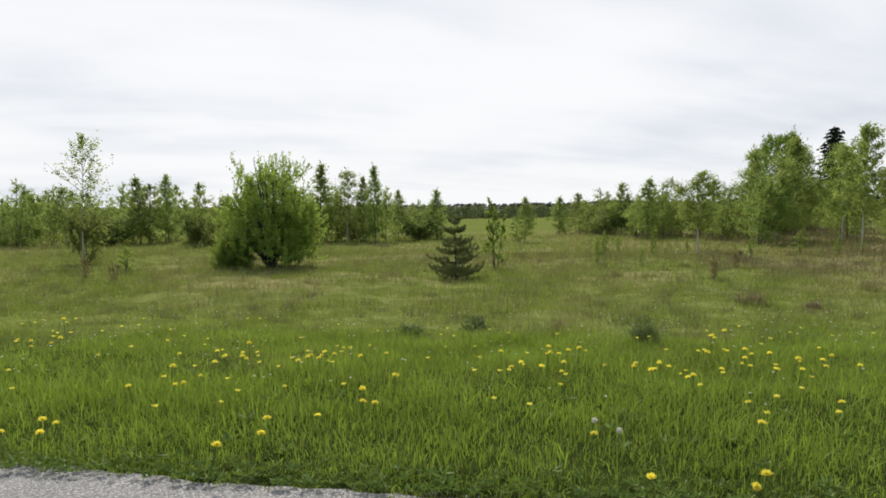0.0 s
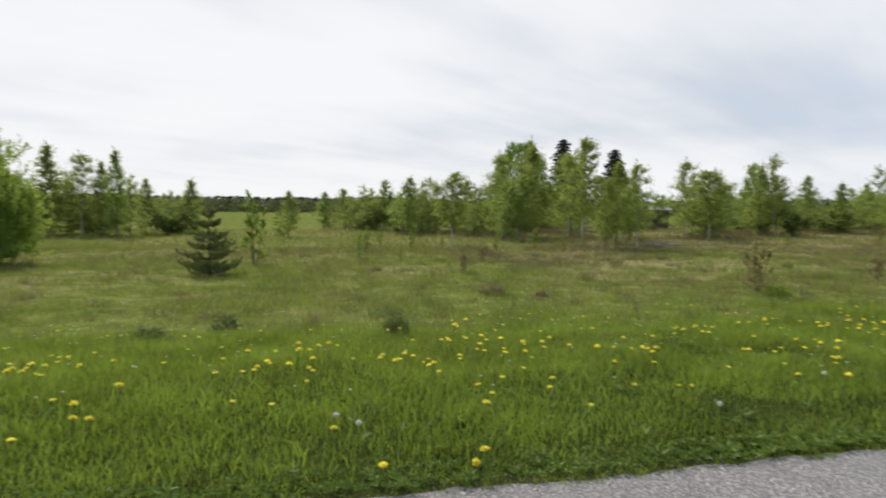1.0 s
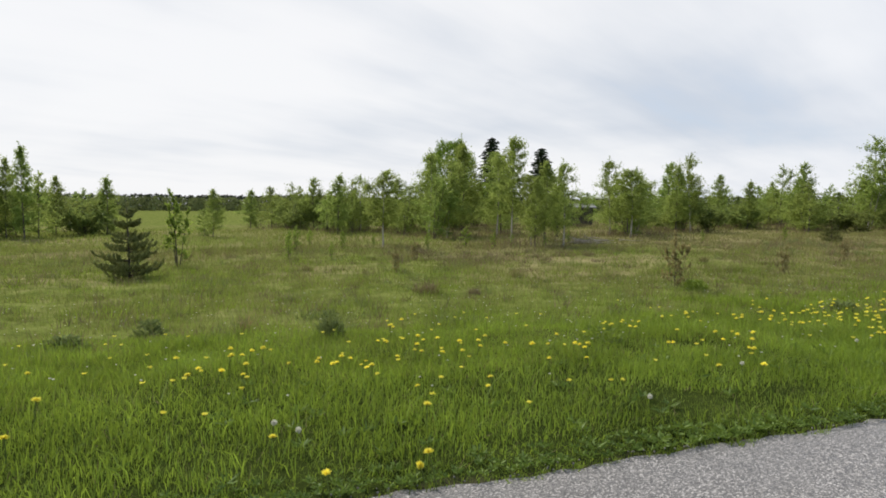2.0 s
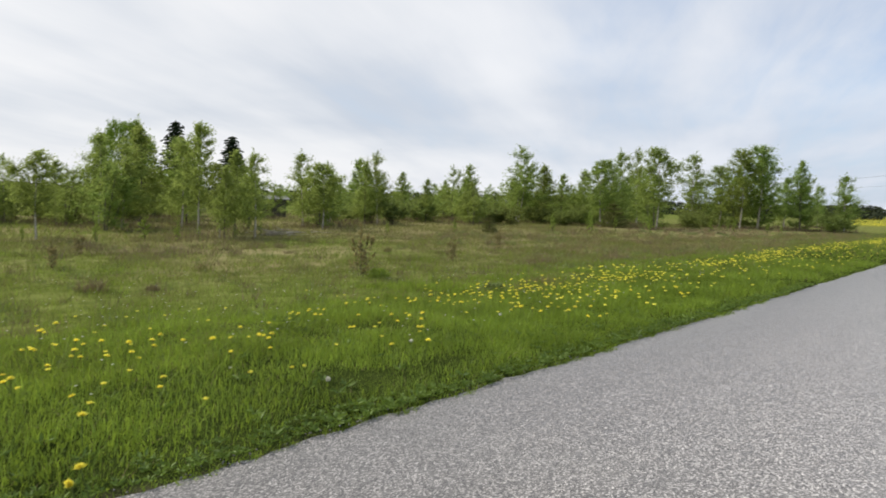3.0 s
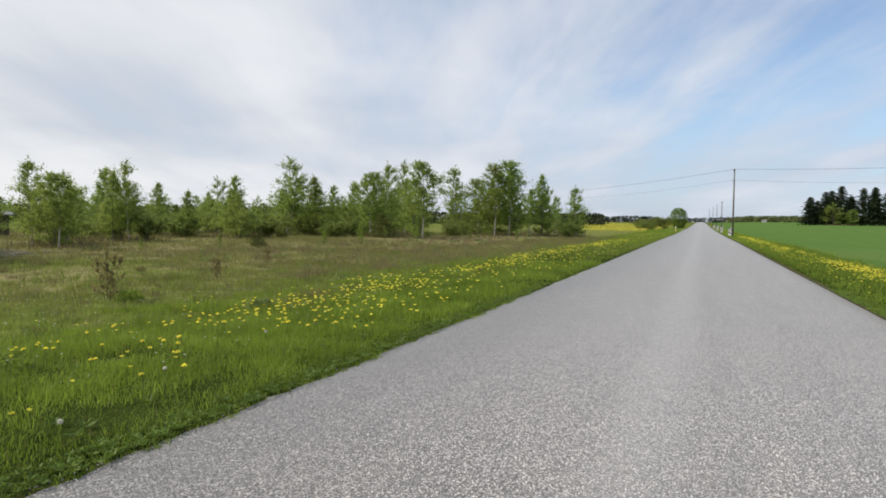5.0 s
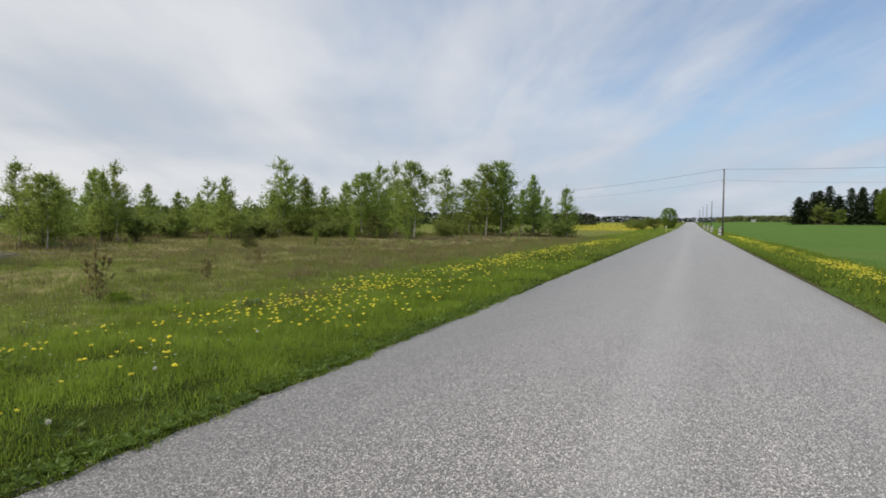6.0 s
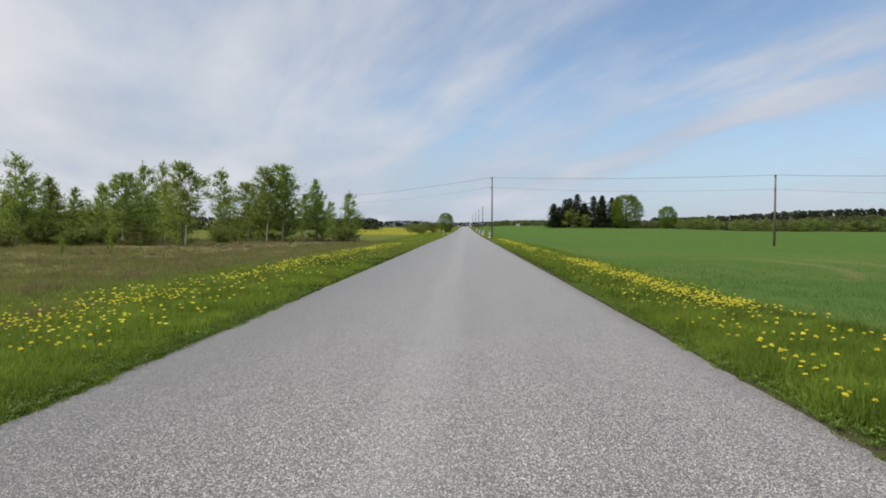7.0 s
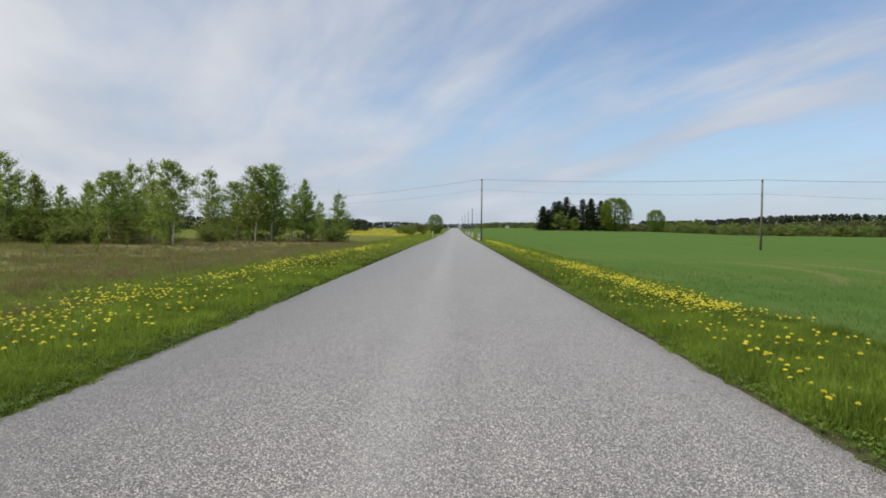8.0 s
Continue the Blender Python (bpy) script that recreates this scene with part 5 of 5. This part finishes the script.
def clock_flower(seed):
    """A dandelion gone to seed: a pale ball of fine fluff on a stem."""
    r = np.random.default_rng(seed)
    t = np.linspace(0, 1, 5)
    p = np.stack([0.015 * t ** 2, -0.01 * t, t * 0.22 - 0.02], 1)
    ob = new("dandelion_clock", tri_mesh("dandelion_clock", *tubes([(p, np.full(5, 0.0028))], 5), M["stem"]))
    tagged(ob, "dandelion gone to seed with a pale fluffy ball", "flower", "seeding dandelions")
    d = unit(r.normal(size=(150, 3)))
    part("seed_head", tri_mesh("seed_head", *leaves(r, p[-1] + d * 0.017, d, 0.020, 0.006, 0.1, 0.1), M["fluff"]), ob)
    return ob


flowers = [dandelion(61), dandelion(62), dandelion(63)]
flower_used = [False] * 3
r_fl = np.random.default_rng(64)


def set_flower(x, y, s=1.0):
    k = int(r_fl.integers(0, 3))
    m = pose(x, y, float(surface(x, y)), r_fl.normal(0, 9), r_fl.normal(0, 9), r_fl.uniform(0, 360)) @ Matrix.Diagonal((s * 1.12, s * 1.12, s * r_fl.uniform(0.9, 1.35), 1))
    if flower_used[k]:
        old = flowers[k].scale
        copy_thing(flowers[k], m @ Matrix.Diagonal((1 / old[0], 1 / old[1], 1 / old[2], 1)))
    else:
        flowers[k].matrix_basis, flower_used[k] = m, True


# flowers by the road: the middle of each cluster and how many
first = [(-6.1, 6.9, 5), (-3.9, 4.2, 1), (-3.6, 4.1, 1), (-3.7, 3.9, 2), (-2.3, 3.66, 1), (-2.2, 4.1, 2), (-3.7, 5.1, 1), (-3.6, 5.6, 4), (-3.3, 6.3, 4), (-3.7, 6.8, 3),
         (-2.6, 6.4, 2), (-2.3, 6.6, 8), (-1.6, 5.4, 1), (-1.7, 4.8, 3), (-1.9, 4.6, 1), (-7.9, 9.5, 3), (-0.5, 6.7, 3), (-0.2, 6.4, 4), (0.0, 7.1, 5), (0.2, 6.1, 2),
         (0.8, 6.5, 4), (1.0, 6.2, 6), (1.8, 7.4, 5), (1.9, 8.7, 4), (2.3, 6.5, 7), (1.9, 5.0, 1), (1.4, 5.3, 1), (1.1, 4.4, 1), (0.0, 4.4, 1)]
second = [(2.5, 7.2, 4), (2.6, 6.0, 2), (3.5, 6.3, 7), (2.0, 5.2, 1), (1.0, 3.66, 3), (0.35, 3.7, 1), (5.4, 8.2, 4), (5.1, 7.2, 3), (6.0, 7.8, 5), (5.6, 6.3, 5), (7.1, 7.2, 6),
          (7.7, 7.1, 16), (10.3, 8.35, 20), (7.3, 5.6, 5), (4.8, 6.1, 2), (4.2, 4.9, 1), (4.4, 4.6, 1), (5.1, 5.4, 2), (10.0, 7.3, 5), (10.9, 7.1, 6), (12.5, 7.3, 12),
          (8.7, 5.8, 4), (7.5, 4.7, 8), (10.2, 5.5, 4), (10.8, 4.9, 5)]
third = [(9.9, -3.8, 6), (10.3, -4.8, 5), (11.6, -5.7, 8), (10.9, -5.8, 5), (9.3, -5.2, 9), (8.9, -5.5, 4), (7.4, -3.6, 2), (8.1, -3.6, 5), (7.0, -3.6, 6), (6.6, -3.8, 5),
         (5.6, -3.3, 3), (5.4, -3.4, 1), (8.3, -4.6, 4), (12.4, -4.5, 8), (7.4, -4.9, 3)]
for x, y, n in first + second + third:
    reach = 0.03 if n == 1 else 0.1 + 0.022 * n
    for _ in range(n):
        set_flower(x + r_fl.normal(0, reach * 1.3), max(y + r_fl.normal(0, reach), 3.64) if y > 0 else min(y + r_fl.normal(0, reach * 0.8), -3.1), r_fl.uniform(0.9, 1.28))

clocks = clock_flower(65)
places = [(0.21, 4.43), (2.85, 4.3), (0.05, 4.6), (4.4, 4.9), (6.6, 5.4)]
for k, (x, y) in enumerate(places):
    m = pose(x, y, float(surface(x, y)), 4, -5, 50 * k) @ Matrix.Scale(0.85, 4)
    if k:
        copy_thing(clocks, m @ Matrix.Scale(1 / 0.85, 4))
    else:
        clocks.matrix_basis = m


def flower_carpet(name, label, seed, x, y, mat, size, high):
    """Small flower heads past counting, domes of six petals each."""
    r = np.random.default_rng(seed)
    n = len(x)
    z = surface(x, y) + high * r.uniform(0.5, 1.15, n)
    c = np.stack([x, y, z], 1)
    pieces = []
    for k in range(6):
        a = k * math.pi / 3 + r.uniform(0, 1, n)
        d = np.stack([np.cos(a), np.sin(a), np.full(n, 0.35)], 1)
        pieces.append(leaves(r, c + d * size * 0.25, d, size * 0.6, size * 0.45, 0.15, 0.2))
    tagged(new(name, tri_mesh(name, *joined(pieces), M[mat])), label, "flowers", kind="stuff")


r_c = np.random.default_rng(70)


def drifts(n, each, x, y, sx, sy):
    """Places in loose clusters round the given middles."""
    cx, cy = np.repeat(x, each)[:n * each], np.repeat(y, each)[:n * each]
    return cx + r_c.normal(0, sx, len(cx)), cy + r_c.normal(0, sy, len(cy))


mx = r_c.uniform(11, 60, 95)
ax, ay = drifts(95, 7, mx, 7.7 - 0.012 * mx + r_c.normal(0, 0.6, 95), 0.45, 0.25)
fx = np.concatenate([ax, 8 + 60 * r_c.uniform(0, 1, 480) ** 1.4, r_c.uniform(75, 110, 120)])
fy = np.concatenate([ay, 4.2 + 4.0 * r_c.uniform(0, 1, 480) ** 0.8, 7.0 + r_c.normal(0, 1.2, 120)])
ok = fy > 3.95
flower_carpet("dandelion_carpet", "scattered yellow dandelions along the verge", 71, fx[ok], fy[ok], "petal", 0.063, 0.215)
mx = np.concatenate([12.5 + 17 * r_c.uniform(0, 1, 105) ** 1.2, r_c.uniform(28, 80, 75)])
ax, ay = drifts(180, 10, mx, -5.15 + 0.5 * sstep(18, 45, mx) + 0.3 * sstep(40, 80, mx) + r_c.normal(0, 0.27, 180), 0.35, 0.16)
fx = np.concatenate([ax, r_c.uniform(10, 60, 330), r_c.uniform(3.5, 14, 40)])
fy = np.concatenate([ay, r_c.uniform(-5.0, -3.4, 330), r_c.uniform(-6.0, -3.3, 40)])
ok = (fy < -3.25) & (fx > 3.5)
flower_carpet("dandelion_carpet", "dense band of yellow dandelions beside the field", 72, fx[ok], fy[ok], "petal", 0.055, 0.215)
fx, fy = r_c.uniform(-16, 22, 1000), r_c.uniform(5.2, 16, 1000)
flower_carpet("small_pale_flowers", "tiny pale flower heads in the meadow", 73, fx, fy, "fluff", 0.026, 0.17)
fx, fy = r_c.uniform(-14, 14, 270), 7.0 + r_c.normal(0, 1.7, 270)
fx, fy = fx[fy > 4.4], fy[fy > 4.4]
flower_carpet("dandelion_carpet", "scattered yellow dandelions in the meadow grass", 74, fx, fy, "petal", 0.05, 0.19)
fx = r_c.uniform(158, 420, 2600)
fy = 13 + r_c.uniform(0, 1, 2600) * (0.16 * fx - 9)
flower_carpet("rapeseed_flowers", "yellow flowering field beyond the birches", 75, fx, fy, "petal", 0.2, 0.4)


def tussock(name, label, category, seed, x, y, radius, height, mats, n=420, leafsize=0.0):
    """A dense tuft: blades of one or two colours, arching outwards, with small leaves if it is a weed."""
    r = np.random.default_rng(seed)
    ob = tagged(thing(name, x, y, float(surface(x, y))), label, category)
    for k, mat in enumerate(mats):
        a, q = r.uniform(0, 2 * math.pi, n), radius * np.sqrt(r.uniform(0, 1, n)) * 0.75
        v, f = blades(r, q * np.cos(a), q * np.sin(a), np.zeros(n), height * (1.1 - 0.5 * (q / radius) ** 2) * r.uniform(0.4, 1.1, n), 0.010, 0.7)
        pieces = [(v, f)]
        if leafsize and k == 0:
            a, q, g = r.uniform(0, 2 * math.pi, n * 2), np.sqrt(r.uniform(0, 1, n * 2)), r.uniform(0.05, 1, n * 2)
            c = np.stack([radius * q * (1 - 0.55 * g) * np.cos(a), radius * q * (1 - 0.55 * g) * np.sin(a), g * height], 1)
            d = np.stack([np.cos(a), np.sin(a), np.full(len(a), 0.5)], 1)
            pieces.append(leaves(r, c, d, leafsize, leafsize * 0.4, 0.5))
        tagged(part("foliage" if k == 0 else "dry_growth", tri_mesh("foliage", *joined(pieces), M[mat]), ob), kind="stuff")


tussock("weed_tuft", "grey-green bushy weed tuft in the grass", "weed", 81, 1.2, 9.1, 0.24, 0.38, ("weed", "weed"), 150, 0.05)
tussock("weed_tuft", "dark green leafy weed in the grass", "weed", 82, -2.2, 9.6, 0.36, 0.16, ("weed",), 150, 0.08)
tussock("weed_tuft", "dark green leafy weed in the grass", "weed", 83, -1.3, 10.9, 0.30, 0.28, ("weed",), 130, 0.08)
tussock("weed_tuft", "broad-leaved green weed in the verge", "weed", 84, 4.3, 7.1, 0.4, 0.20, ("grass", "weed"), 90, 0.07)
tussock("dry_tussock", "brown dry grass tussock in the meadow", "grass tussock", 85, 4.4, 14.6, 0.42, 0.34, ("scrub", "straw"), 160)
tussock("dry_tussock", "brown dry grass tussock in the meadow", "grass tussock", 86, 5.6, 14.4, 0.18, 0.26, ("scrub", "straw"), 60)
tussock("dry_tussock", "pale dry grass tussock in the meadow", "grass tussock", 87, 18.0, 12.4, 0.75, 0.5, ("straw", "scrub"), 190)
tussock("dry_tussock", "pale dry grass tussock in the meadow", "grass tussock", 88, 23.0, 12.3, 0.8, 0.6, ("straw", "scrub"), 170)
tussock("dry_tussock", "reddish dry stalks in the grass", "grass tussock", 89, 0.1, 10.6, 0.14, 0.36, ("straw", "rust_leaf"), 35)
tussock("weed_tuft", "low dark weed beside the flowers", "weed", 90, 10.5, 8.6, 0.4, 0.22, ("weed", "rust_leaf"), 260, 0.08)
tussock("weed_tuft", "green leafy tuft at the foot of a dry bush", "weed", 91, 11.3, 13.3, 0.4, 0.25, ("grass",), 200, 0.07)
r_t = np.random.default_rng(95)
for k in range(5):
    x, y = r_t.uniform(-14, 26), r_t.uniform(13, 30)
    tussock("dry_tussock", "brown dry grass tussock in the meadow", "grass tussock", 100 + k, x, y, r_t.uniform(0.2, 0.45), r_t.uniform(0.25, 0.42), ("straw", "meadow"), 90)

thin_bush = Kind(plant("dry_bush", "narrow shrub with sparse olive brown leaves", "bush", "", *birch_parts(12, 1.35, 0.6, 0.10, 26, 560, size=0.05, droop=0.0, stems=5, top=0.3, thick=0.5),
                       ("twig", "twig", "rust_leaf")), 1.35, 0.7)
thin_bush.set(10.9, 13.6, 1.5, 0.72, 0)
for x, y, h in [(16.8, 15.5, 0.9), (5.0, 19.5, 0.8), (-13.5, 18.5, 0.8), (-16.0, 20.5, 0.9), (7.0, 24.0, 0.9), (24.0, 19.0, 1.0)]:
    thin_bush.set(x, y, h, 0.4, 50 * x, "thin bare stalks of a small dry shrub")
for x, y, h in [(3.0, 30.0, 1.2), (12.0, 31.0, 1.2), (-15.5, 22.0, 1.1)]:
    sapling.set(x, y, h, 0.6, 70 * x)
r_s = np.random.default_rng(96)
for k in range(26):                           # seedlings in front of the rows
    x = r_s.uniform(2, 24) if k < 11 else r_s.uniform(26, 84)
    y = r_s.uniform(25, 33) - 0.12 * max(0.0, x - 24)
    h = r_s.uniform(0.6, 1.15) * (1.0 if x < 24 else 1.5)
    sapling.set(x, y, h, 0.3 * h, 70 * x, "small sapling with pale fresh leaves before the birches")


def rosettes(name, label, seed, n, x0, x1, y0, y1, size=1.0):
    """Flat rosettes of toothed dandelion and plantain leaves among the grass."""
    r = np.random.default_rng(seed)
    x, y = r.uniform(x0, x1, n), y0 + (y1 - y0) * r.uniform(0, 1, n) ** 1.6
    pieces = []
    for k in range(8):
        a = k * math.pi / 4 + r.uniform(0, 0.8, n)
        d = np.stack([np.cos(a), np.sin(a), r.uniform(0.25, 0.9, n)], 1)
        c = np.stack([x, y, surface(x, y) + 0.03], 1) * 1.0 + d * 0.045 * size
        pieces.append(leaves(r, c, d, 0.085 * size, 0.022 * size ** 0.5, 0.2, 0.3))
    tagged(new(name, tri_mesh(name, *joined(pieces), M["rosette"])), label, "weeds", kind="stuff")


rosettes("leaf_rosettes", "flat dark green leaf rosettes at the road edge", 111, 170, -7, 13, 3.74, 6.5)
rosettes("leaf_rosettes", "flat dark green leaf rosettes at the road edge", 112, 90, 3, 14, -3.0, -4.8)


rosettes("edge_weeds", "small dark green weeds along the ragged road edge", 113, 1300, -7, 16, 3.68, 3.98, 0.5)
rosettes("edge_weeds", "small dark green weeds along the ragged road edge", 114, 700, 3, 18, -2.93, -3.34, 0.5)


def brush_pile(x, y):
    r = np.random.default_rng(97)
    paths = []
    for _ in range(38):
        a, l = r.normal(0.4, 0.7), r.uniform(0.5, 1.6)
        c = np.array([r.normal(0, 0.9), r.normal(0, 0.35), r.uniform(0.05, 0.3)])
        d = np.array([math.cos(a), math.sin(a), r.normal(0, 0.12)]) * l / 2
        paths.append((np.stack([c - d, c + r.normal(0, 0.04, 3), c + d]), [0.02, 0.016, 0.008]))
    v, f = tubes(paths, 5)
    v[:, 2] -= v[:, 2].min() + 0.02
    ob = tagged(new("brush_heap", tri_mesh("brush_heap", v, f, M["pale_stick"])), "heap of pale dry cut branches below the birches", "brush pile")
    ob["kind"] = "stuff"
    ob.matrix_basis = pose(x, y, float(surface(x, y)), 0, 0, -30)


brush_pile(19.5, 30.5)


def loose_stones():
    """Loose chippings along both edges of the road."""
    r = np.random.default_rng(98)
    n = 700
    x = r.uniform(-6, 14, n)
    left = r.uniform(0, 1, n) < 0.6
    y = np.where(left, road_edge(x, True) + r.normal(0.02, 0.06, n), road_edge(x, False) - r.normal(0.02, 0.06, n))
    s = r.uniform(0.004, 0.011, n)
    d = unit(r.normal(size=(n, 6, 3)) * 0.25 + np.array([[1, 0, 0], [-1, 0, 0], [0, 1, 0], [0, -1, 0], [0, 0, 0.8], [0, 0, -0.8]], float))
    V = np.stack([x, y, surface(x, y) + 0.004], 1)[:, None] + d * s[:, None, None]
    T = np.array([[0, 2, 4], [2, 1, 4], [1, 3, 4], [3, 0, 4], [2, 0, 5], [1, 2, 5], [3, 1, 5], [0, 3, 5]])
    F = (np.arange(n)[:, None, None] * 6 + T[None]).reshape(-1, 3)
    tagged(new("loose_chippings", tri_mesh("loose_chippings", V, F, M["stone"])), "loose grey chippings along the road edge", "gravel", kind="stuff")


loose_stones()
